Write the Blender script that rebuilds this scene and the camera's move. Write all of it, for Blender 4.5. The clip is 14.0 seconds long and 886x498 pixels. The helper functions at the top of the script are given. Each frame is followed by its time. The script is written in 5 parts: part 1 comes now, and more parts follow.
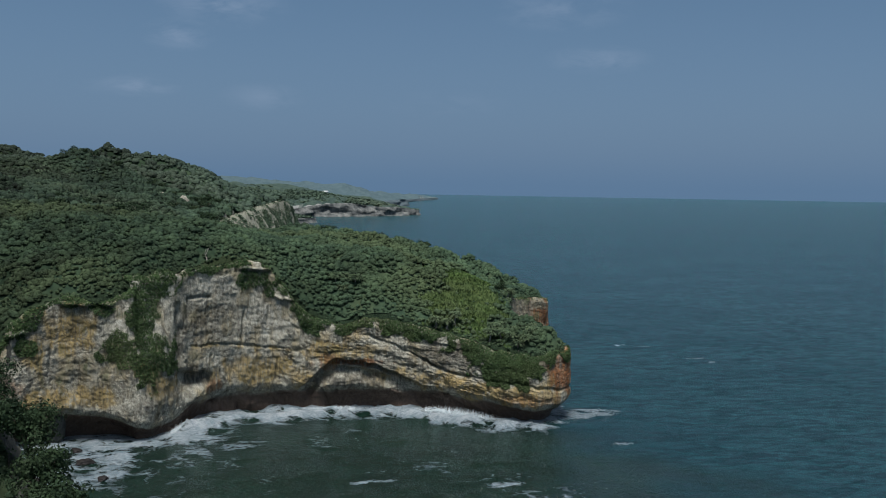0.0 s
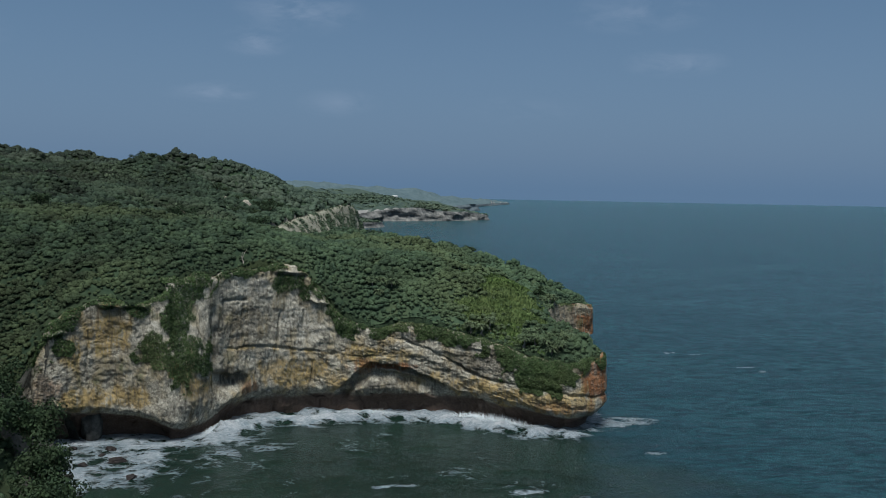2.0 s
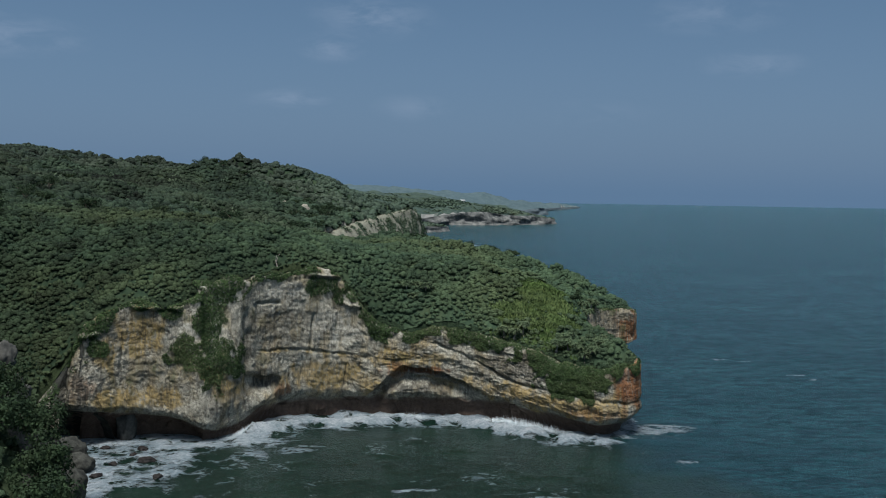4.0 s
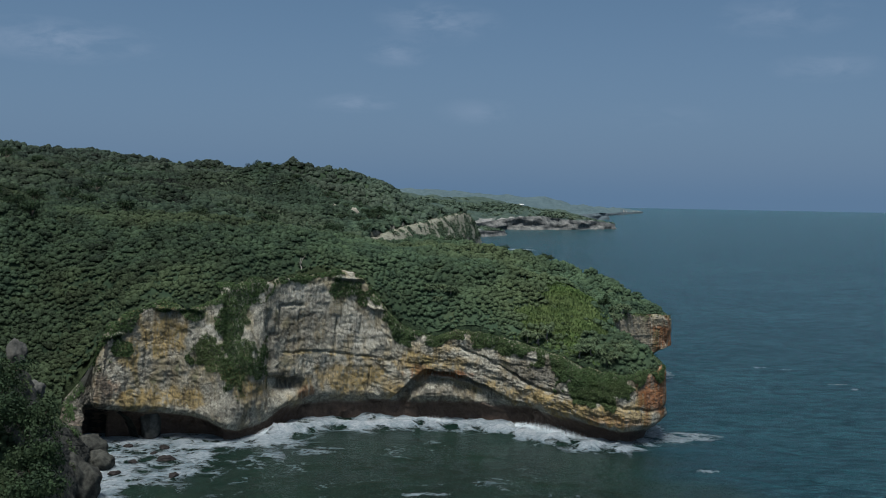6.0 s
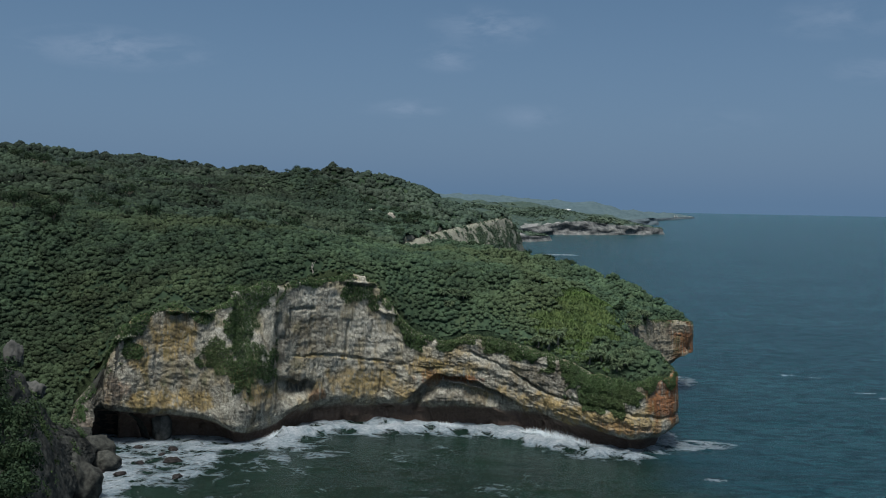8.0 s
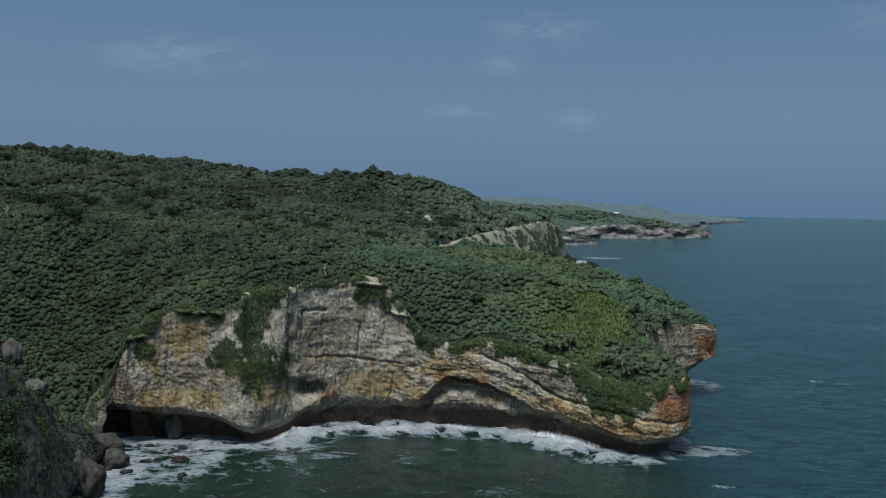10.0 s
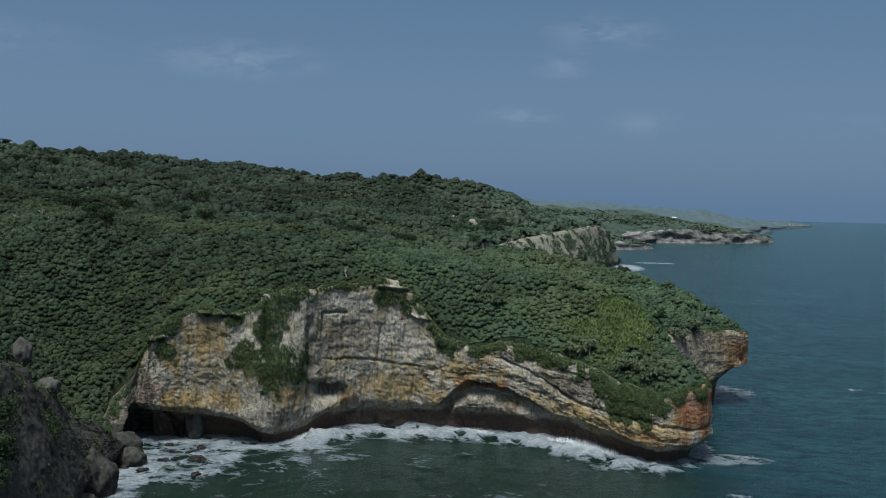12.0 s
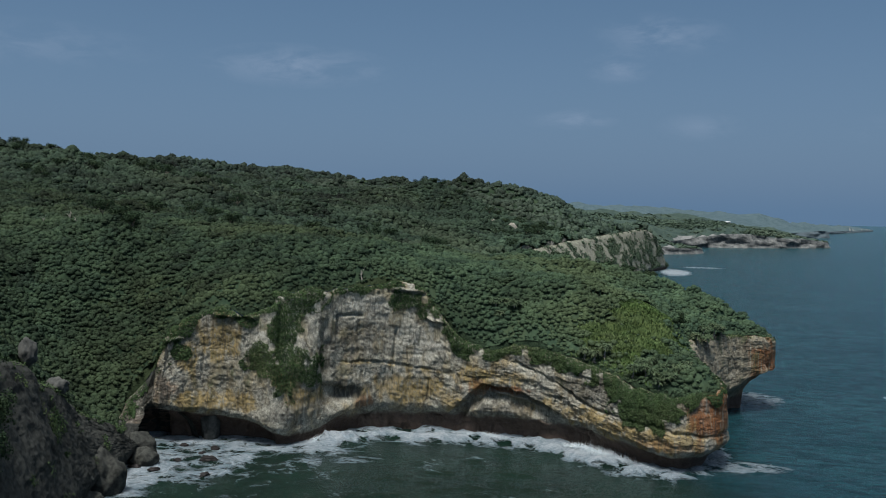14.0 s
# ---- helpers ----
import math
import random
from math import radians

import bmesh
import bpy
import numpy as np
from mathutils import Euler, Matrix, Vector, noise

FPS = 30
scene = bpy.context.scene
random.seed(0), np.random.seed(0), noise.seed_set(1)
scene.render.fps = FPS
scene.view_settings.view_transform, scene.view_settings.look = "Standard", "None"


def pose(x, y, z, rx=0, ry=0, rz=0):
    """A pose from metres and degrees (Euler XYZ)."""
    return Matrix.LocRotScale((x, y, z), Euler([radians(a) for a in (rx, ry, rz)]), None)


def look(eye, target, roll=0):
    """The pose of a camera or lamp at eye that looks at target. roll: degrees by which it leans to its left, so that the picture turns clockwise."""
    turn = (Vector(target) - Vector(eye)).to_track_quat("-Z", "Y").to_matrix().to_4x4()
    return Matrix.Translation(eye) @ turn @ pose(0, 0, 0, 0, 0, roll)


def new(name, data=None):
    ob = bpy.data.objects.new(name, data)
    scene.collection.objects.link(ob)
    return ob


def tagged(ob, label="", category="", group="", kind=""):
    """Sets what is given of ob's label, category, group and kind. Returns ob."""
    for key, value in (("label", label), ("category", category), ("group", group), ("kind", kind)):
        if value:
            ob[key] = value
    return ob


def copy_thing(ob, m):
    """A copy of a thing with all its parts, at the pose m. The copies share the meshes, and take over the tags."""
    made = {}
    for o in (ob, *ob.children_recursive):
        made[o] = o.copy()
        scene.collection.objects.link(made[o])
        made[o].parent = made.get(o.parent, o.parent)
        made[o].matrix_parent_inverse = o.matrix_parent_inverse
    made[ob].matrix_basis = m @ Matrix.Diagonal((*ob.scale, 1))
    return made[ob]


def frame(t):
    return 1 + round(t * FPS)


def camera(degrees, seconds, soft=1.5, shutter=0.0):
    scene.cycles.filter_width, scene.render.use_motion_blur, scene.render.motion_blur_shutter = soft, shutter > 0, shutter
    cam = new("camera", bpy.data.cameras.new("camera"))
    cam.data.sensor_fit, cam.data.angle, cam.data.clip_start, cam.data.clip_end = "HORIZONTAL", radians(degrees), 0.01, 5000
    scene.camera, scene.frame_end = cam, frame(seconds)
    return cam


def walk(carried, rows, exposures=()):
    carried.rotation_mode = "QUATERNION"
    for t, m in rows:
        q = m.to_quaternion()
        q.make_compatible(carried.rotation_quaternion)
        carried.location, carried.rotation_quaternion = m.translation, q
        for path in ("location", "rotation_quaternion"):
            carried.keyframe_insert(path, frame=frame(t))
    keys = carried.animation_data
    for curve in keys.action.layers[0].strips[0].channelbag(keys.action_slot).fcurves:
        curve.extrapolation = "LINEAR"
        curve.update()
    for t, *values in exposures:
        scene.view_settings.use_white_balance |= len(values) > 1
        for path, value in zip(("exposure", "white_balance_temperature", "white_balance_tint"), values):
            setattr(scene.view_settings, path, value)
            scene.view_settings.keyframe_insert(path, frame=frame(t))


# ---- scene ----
cam = camera(47.7, 14.0, soft=1.0)

PATH = [
    (0, (1.173, -0.61, 51.414), (1.607, 1.338, 51.286), 1.0),
    (0.5, (3.229, -0.91, 51.436), (3.631, 1.045, 51.309), 1.0),
    (1, (5.312, -1.178, 51.46), (5.679, 0.785, 51.335), 1.1),
    (1.5, (7.379, -1.398, 51.482), (7.707, 0.571, 51.359), 1.0),
    (2, (9.495, -1.539, 51.517), (9.785, 0.436, 51.396), 1.1),
    (2.5, (11.613, -1.64, 51.544), (11.864, 0.34, 51.424), 1.1),
    (3, (13.774, -1.696, 51.565), (13.991, 0.289, 51.446), 1.0),
    (5.5, (24.592, -1.585, 51.485), (24.639, 0.411, 51.375), 1.1),
    (6, (26.779, -1.519, 51.496), (26.799, 0.478, 51.387), 1.1),
    (6.5, (28.969, -1.424, 51.527), (28.964, 0.573, 51.42), 1.1),
    (7, (31.155, -1.29, 51.545), (31.124, 0.707, 51.439), 1.1),
    (7.5, (33.349, -1.111, 51.53), (33.292, 0.885, 51.427), 1.1),
    (10, (44.176, 0.172, 51.327), (43.99, 2.161, 51.231), 1.1),
    (10.5, (46.325, 0.493, 51.32), (46.111, 2.479, 51.226), 1.2),
    (11, (48.464, 0.868, 51.304), (48.217, 2.851, 51.212), 1.2),
    (11.5, (50.586, 1.282, 51.27), (50.308, 3.26, 51.18), 1.2),
    (12, (52.668, 1.697, 51.248), (52.363, 3.672, 51.158), 1.2),
    (12.5, (54.781, 2.147, 51.236), (54.446, 4.116, 51.148), 1.2),
    (13, (56.9, 2.642, 51.227), (56.536, 4.607, 51.14), 1.2),
    (13.5, (59.002, 3.168, 51.216), (58.613, 5.128, 51.131), 1.2),
    (14, (61.072, 3.714, 51.207), (60.659, 5.669, 51.123), 1.2),
]
walk(cam, [(r[0], look(r[1], r[2], r[3])) for r in PATH])

# ---- light ----
SEA = 1.5
SUN_EL, SUN_AZ = 70.0, 196.0          # degrees; azimuth clockwise from +y

world = bpy.data.worlds.new("sky")
scene.world = world
world.use_nodes = True
wt = world.node_tree
for n in list(wt.nodes):
    wt.nodes.remove(n)


def node(tree, kind, **values):
    n = tree.nodes.new(kind)
    for k, v in values.items():
        n.inputs[k].default_value = v
    return n


def maths(tree, op, a, b=None, clamp=False):
    n = tree.nodes.new("ShaderNodeMath")
    n.operation, n.use_clamp = op, clamp
    for i, v in enumerate((a, b)):
        if v is None:
            continue
        if isinstance(v, (int, float)):
            n.inputs[i].default_value = v
        else:
            tree.links.new(v, n.inputs[i])
    return n.outputs[0]


def mix(tree, fac, a, b, mode="MIX"):
    n = tree.nodes.new("ShaderNodeMix")
    n.data_type, n.blend_type = "RGBA", mode
    for sock, v in ((n.inputs[0], fac), (n.inputs[6], a), (n.inputs[7], b)):
        if isinstance(v, (int, float)):
            sock.default_value = v
        elif isinstance(v, tuple):
            sock.default_value = (*v[:3], 1)
        else:
            tree.links.new(v, sock)
    return n.outputs[2]


def ramp(tree, fac, lo, hi, smooth=True):
    n = tree.nodes.new("ShaderNodeMapRange")
    n.interpolation_type = "SMOOTHSTEP" if smooth else "LINEAR"
    n.inputs["From Min"].default_value, n.inputs["From Max"].default_value = lo, hi
    tree.links.new(fac, n.inputs["Value"])
    return n.outputs["Result"]


def noise_tex(tree, vec, scale, detail=4.0, rough=0.55, dist=0.0):
    n = node(tree, "ShaderNodeTexNoise", Scale=scale, Detail=detail, Roughness=rough, Distortion=dist)
    if vec is not None:
        tree.links.new(vec, n.inputs["Vector"])
    return n.outputs["Fac"]


def scaled(tree, vec, s):
    n = tree.nodes.new("ShaderNodeMapping")
    n.inputs["Scale"].default_value = s
    tree.links.new(vec, n.inputs["Vector"])
    return n.outputs["Vector"]


# sky: clear-air sky seen through a thin even veil of high haze, with faint fair-weather clouds
sky = wt.nodes.new("ShaderNodeTexSky")
sky.sky_type, sky.sun_disc = "NISHITA", False
sky.sun_elevation, sky.sun_rotation = radians(SUN_EL), radians(SUN_AZ)
sky.air_density, sky.dust_density = 1.2, 2.0
tex = wt.nodes.new("ShaderNodeTexCoord")
sep = wt.nodes.new("ShaderNodeSeparateXYZ")
wt.links.new(tex.outputs["Generated"], sep.inputs[0])
up = sep.outputs["Z"]
VEIL_LOW, VEIL_MID, VEIL_TOP = (1.06, 2.02, 3.45), (1.06, 2.01, 3.45), (0.66, 1.42, 2.60)
veil = mix(wt, ramp(wt, up, 0.0, 0.09, False), VEIL_LOW, VEIL_MID)
veil = mix(wt, ramp(wt, up, 0.06, 0.32), veil, VEIL_TOP)
veil = mix(wt, ramp(wt, up, 0.28, 0.85), veil, (4.6, 5.2, 5.8))
base_sky = mix(wt, 0.86, sky.outputs[0], veil)
cloud_noise = noise_tex(wt, scaled(wt, tex.outputs["Generated"], (14, 14, 42)), 1.6, 6, 0.6, 0.4)
CLOUDS = [  # azimuth from +y to the right, height, half-width, half-height, strength
    (-2.3, 7.9, 2.2, 1.0, 0.55), (-4.2, 5.1, 2.2, 0.7, 0.3), (2.3, 4.7, 2.6, 0.9, 0.35), (21.1, 7.1, 3.2, 0.9, 0.45), (18.9, 9.8, 4.5, 1.3, 0.35),
    (0.3, 9.5, 4, 1.3, 0.25), (12.6, 4.5, 4, 0.9, 0.15), (-20.4, 7.7, 6, 1.3, 0.6), (-0.2, 9.8, 4, 1.2, 0.3), (-4.9, 5.0, 3, 0.6, 0.25), (-34.2, 8.1, 7, 1.4, 0.3),
]
az = maths(wt, "ARCTAN2", sep.outputs["X"], sep.outputs["Y"])
both = wt.nodes.new("ShaderNodeCombineXYZ")
wt.links.new(az, both.inputs[0])
wt.links.new(up, both.inputs[1])
total = None
for a, e, w, h, k in CLOUDS:
    at = wt.nodes.new("ShaderNodeMapping")
    at.inputs["Scale"].default_value = (1 / radians(w), 1 / radians(h), 0)
    at.inputs["Location"].default_value = (-radians(a) / radians(w), -math.sin(radians(e)) / radians(h), 0)
    wt.links.new(both.outputs[0], at.inputs["Vector"])
    blob = wt.nodes.new("ShaderNodeTexGradient")
    blob.gradient_type = "SPHERICAL"
    wt.links.new(at.outputs[0], blob.inputs[0])
    one = maths(wt, "MULTIPLY", blob.outputs["Fac"], k)
    total = one if total is None else maths(wt, "ADD", total, one)
cloud = maths(wt, "MULTIPLY", total, ramp(wt, cloud_noise, 0.34, 0.66), True)
sky_col = mix(wt, cloud, base_sky, (2.5, 3.35, 4.7))
bg = node(wt, "ShaderNodeBackground", Strength=0.1)
wt.links.new(sky_col, bg.inputs["Color"])
out = wt.nodes.new("ShaderNodeOutputWorld")
wt.links.new(bg.outputs[0], out.inputs[0])

sun_data = bpy.data.lights.new("sun", "SUN")
sun_data.energy, sun_data.angle, sun_data.color = 4.6, radians(20), (1.0, 0.99, 0.96)
sun = new("sun", sun_data)
_a, _e = radians(SUN_AZ), radians(SUN_EL)
sun.matrix_world = look((math.sin(_a) * math.cos(_e) * 300, math.cos(_a) * math.cos(_e) * 300, math.sin(_e) * 300), (0, 0, 0))


# ---- materials ----
def material(name):
    m = bpy.data.materials.new(name)
    m.use_nodes = True
    t = m.node_tree
    b = t.nodes["Principled BSDF"]
    geo = t.nodes.new("ShaderNodeNewGeometry")
    return m, t, b, geo


def bump(t, b, height, strength, distance):
    n = node(t, "ShaderNodeBump", Strength=strength, Distance=distance)
    t.links.new(height, n.inputs["Height"])
    t.links.new(n.outputs[0], b.inputs["Normal"])


def attribute(t, name):
    n = t.nodes.new("ShaderNodeAttribute")
    n.attribute_name = name
    return n


def rock_material():
    m, t, b, geo = material("limestone")
    p = geo.outputs["Position"]
    st = attribute(t, "stain")
    s = t.nodes.new("ShaderNodeSeparateColor")
    t.links.new(st.outputs["Color"], s.inputs[0])
    big = noise_tex(t, p, 0.16, 5, 0.6)
    mid = noise_tex(t, p, 1.6, 8, 0.86)
    fine = noise_tex(t, p, 7.5, 5, 0.78)
    streak = noise_tex(t, scaled(t, p, (1.0, 1.0, 0.10)), 1.5, 5, 0.68)
    beds = noise_tex(t, scaled(t, p, (0.06, 0.06, 1.0)), 2.2, 5, 0.65, 0.4)
    nv = node(t, "ShaderNodeTexNoise", Scale=0.7, Detail=3)
    t.links.new(p, nv.inputs["Vector"])
    offs = t.nodes.new("ShaderNodeVectorMath")
    offs.operation = "MULTIPLY_ADD"
    t.links.new(nv.outputs["Color"], offs.inputs[0])
    offs.inputs[1].default_value = (1.6, 1.6, 1.0)
    t.links.new(p, offs.inputs[2])

    def joints(scale, squash):
        v = node(t, "ShaderNodeTexVoronoi", Scale=scale)
        v.feature = "DISTANCE_TO_EDGE"
        t.links.new(scaled(t, offs.outputs[0], squash), v.inputs["Vector"])
        return v.outputs["Distance"]

    j1, j2, j3 = joints(0.34, (0.6, 0.6, 1.35)), joints(1.25, (0.75, 0.75, 1.5)), joints(0.8, (1.3, 1.3, 0.32))
    seams = maths(t, "MAXIMUM", maths(t, "SUBTRACT", 1.0, ramp(t, j1, 0.0, 0.035)), maths(t, "MULTIPLY", maths(t, "SUBTRACT", 1.0, ramp(t, j2, 0.0, 0.06)), 0.6))
    seams = maths(t, "MAXIMUM", seams, maths(t, "SUBTRACT", 1.0, ramp(t, j3, 0.0, 0.035)))
    seams = maths(t, "MULTIPLY", seams, ramp(t, noise_tex(t, p, 0.3, 3), 0.4, 0.6))
    col = mix(t, ramp(t, mid, 0.40, 0.60), (0.178, 0.171, 0.136), (0.47, 0.453, 0.372))
    col = mix(t, maths(t, "MULTIPLY", s.outputs[1], ramp(t, mid, 0.35, 0.62)), col, (0.50, 0.50, 0.44))
    oc = maths(t, "MULTIPLY", s.outputs[0], ramp(t, maths(t, "ADD", maths(t, "MULTIPLY", noise_tex(t, p, 0.8, 6, 0.78), 0.6), maths(t, "MULTIPLY", streak, 0.4)), 0.40, 0.52))
    col = mix(t, oc, col, mix(t, ramp(t, fine, 0.35, 0.65), (0.285, 0.200, 0.080), (0.50, 0.385, 0.175)))
    ru = maths(t, "MULTIPLY", s.outputs[2], ramp(t, streak, 0.34, 0.52))
    col = mix(t, ru, col, mix(t, ramp(t, fine, 0.4, 0.6), (0.36, 0.145, 0.050), (0.24, 0.085, 0.035)))
    col = mix(t, maths(t, "MULTIPLY", maths(t, "MULTIPLY", maths(t, "SUBTRACT", 1.0, ramp(t, fine, 0.40, 0.46)), 0.55), maths(t, "SUBTRACT", 1.0, maths(t, "MAXIMUM", oc, ru))), col, (0.56, 0.53, 0.44))
    # dark grey rock, and the shade of recesses painted with it
    grey_shade = maths(t, "MULTIPLY", attribute(t, "grey_shade").outputs["Fac"], ramp(t, maths(t, "ADD", maths(t, "MULTIPLY", streak, 0.6), maths(t, "MULTIPLY", mid, 0.4)), 0.36, 0.56))
    col = mix(t, grey_shade, col, (0.056, 0.056, 0.051))
    col = mix(t, maths(t, "MULTIPLY", ramp(t, streak, 0.54, 0.61), 0.6), col, (0.095, 0.093, 0.08))
    col = mix(t, maths(t, "MULTIPLY", ramp(t, beds, 0.58, 0.66), 0.22), col, (0.12, 0.105, 0.08))
    col = mix(t, maths(t, "MULTIPLY", ramp(t, fine, 0.51, 0.57), 0.66), col, (0.105, 0.086, 0.060))
    col = mix(t, maths(t, "MULTIPLY", ramp(t, big, 0.58, 0.75), 0.22), col, (0.12, 0.125, 0.11))
    col = mix(t, maths(t, "MULTIPLY", seams, 0.55), col, (0.075, 0.066, 0.053))
    moss = maths(t, "MULTIPLY", st.outputs["Alpha"], ramp(t, mid, 0.36, 0.55))
    col = mix(t, moss, col, (0.045, 0.07, 0.03))
    wet = attribute(t, "wet").outputs["Fac"]
    col = mix(t, wet, col, mix(t, ramp(t, mid, 0.35, 0.65), (0.080, 0.052, 0.040), (0.150, 0.108, 0.082)))
    t.links.new(col, b.inputs["Base Color"])
    rough = t.nodes.new("ShaderNodeMapRange")
    rough.inputs["To Min"].default_value, rough.inputs["To Max"].default_value = 0.92, 0.5
    t.links.new(wet, rough.inputs["Value"])
    t.links.new(rough.outputs[0], b.inputs["Roughness"])
    b.inputs["Specular IOR Level"].default_value = 0.25
    h = maths(t, "ADD", maths(t, "MULTIPLY", mid, 0.55), maths(t, "ADD", maths(t, "MULTIPLY", fine, 0.35), maths(t, "ADD", maths(t, "MULTIPLY", beds, 0.15), maths(t, "MULTIPLY", streak, 0.6))))
    h = maths(t, "SUBTRACT", h, maths(t, "MULTIPLY", seams, 0.6))
    bump(t, b, h, 1.0, 0.22)
    return m


def leaf_material(name, dark, light, dry, patch=0.2, gloss=0.1, leafy=0.0):
    m, t, b, geo = material(name)
    p = geo.outputs["Position"]
    n1, n2 = noise_tex(t, p, patch, 4, 0.6), noise_tex(t, p, patch * 0.16, 3, 0.5)
    col = mix(t, ramp(t, n1, 0.3, 0.7), dark, light)
    col = mix(t, maths(t, "MULTIPLY", ramp(t, n2, 0.45, 0.72), 0.75), col, dry)
    tone = attribute(t, "tone").outputs["Fac"]
    val = t.nodes.new("ShaderNodeHueSaturation")
    own = maths(t, "MULTIPLY", maths(t, "SUBTRACT", geo.outputs["Random Per Island"], 0.5), 0.2)
    if leafy:                             # a mass of leaves: gaps and blades in relief
        blades, gaps = noise_tex(t, p, 2.2 / leafy, 3, 0.7), noise_tex(t, p, 0.9 / leafy, 3, 0.6)
        own = maths(t, "ADD", maths(t, "MULTIPLY", maths(t, "SUBTRACT", ramp(t, blades, 0.36, 0.62), 0.55), 0.5), maths(t, "MULTIPLY", own, 1.6))
        bump(t, b, maths(t, "ADD", blades, maths(t, "MULTIPLY", gaps, 1.2)), 1.0, 0.3 * leafy)
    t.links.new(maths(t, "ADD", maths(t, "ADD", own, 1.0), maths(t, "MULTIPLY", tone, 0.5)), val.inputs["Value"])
    t.links.new(col, val.inputs["Color"])
    t.links.new(val.outputs[0], b.inputs["Base Color"])
    b.inputs["Roughness"].default_value = 0.7
    b.inputs["Specular IOR Level"].default_value = gloss
    thin = t.nodes.new("ShaderNodeBsdfTranslucent")
    t.links.new(val.outputs[0], thin.inputs["Color"])
    both_sides = t.nodes.new("ShaderNodeMixShader")
    both_sides.inputs[0].default_value = 0.12
    last = next(n for n in t.nodes if n.type == "OUTPUT_MATERIAL")
    t.links.new(b.outputs[0], both_sides.inputs[1])
    t.links.new(thin.outputs[0], both_sides.inputs[2])
    t.links.new(both_sides.outputs[0], last.inputs["Surface"])
    return m


def ground_material():
    m, t, b, geo = material("green_ground")
    p = geo.outputs["Position"]
    nz = t.nodes.new("ShaderNodeSeparateXYZ")
    t.links.new(geo.outputs["True Normal"], nz.inputs[0])
    lumps, fine = noise_tex(t, p, 0.22, 6, 0.7), noise_tex(t, p, 1.6, 4, 0.7)
    green = mix(t, ramp(t, fine, 0.3, 0.7), (0.011, 0.020, 0.012), (0.026, 0.043, 0.023))
    green = mix(t, ramp(t, noise_tex(t, p, 0.03, 3), 0.4, 0.65), green, (0.030, 0.042, 0.020))
    lawn = attribute(t, "lawn").outputs["Fac"]
    grass = mix(t, ramp(t, lumps, 0.35, 0.65), (0.04, 0.065, 0.022), (0.085, 0.115, 0.038))
    green = mix(t, lawn, green, grass)
    rock = mix(t, ramp(t, lumps, 0.35, 0.65), (0.16, 0.15, 0.125), (0.36, 0.335, 0.28))
    rock = mix(t, maths(t, "MULTIPLY", ramp(t, fine, 0.5, 0.7), 0.6), rock, (0.07, 0.07, 0.055))
    steep = maths(t, "ADD", nz.outputs["Z"], maths(t, "MULTIPLY", maths(t, "SUBTRACT", lumps, 0.5), 0.7))
    py = t.nodes.new("ShaderNodeSeparateXYZ")
    t.links.new(p, py.inputs[0])
    bare = maths(t, "MULTIPLY", maths(t, "SUBTRACT", 1.0, ramp(t, steep, 0.3, 0.45)), ramp(t, py.outputs["Y"], 470, 540))
    col = mix(t, bare, green, rock)
    t.links.new(col, b.inputs["Base Color"])
    b.inputs["Roughness"].default_value = 0.95
    b.inputs["Specular IOR Level"].default_value = 0.1
    bump(t, b, maths(t, "ADD", lumps, maths(t, "MULTIPLY", fine, 0.3)), 1.0, 1.5)
    return m


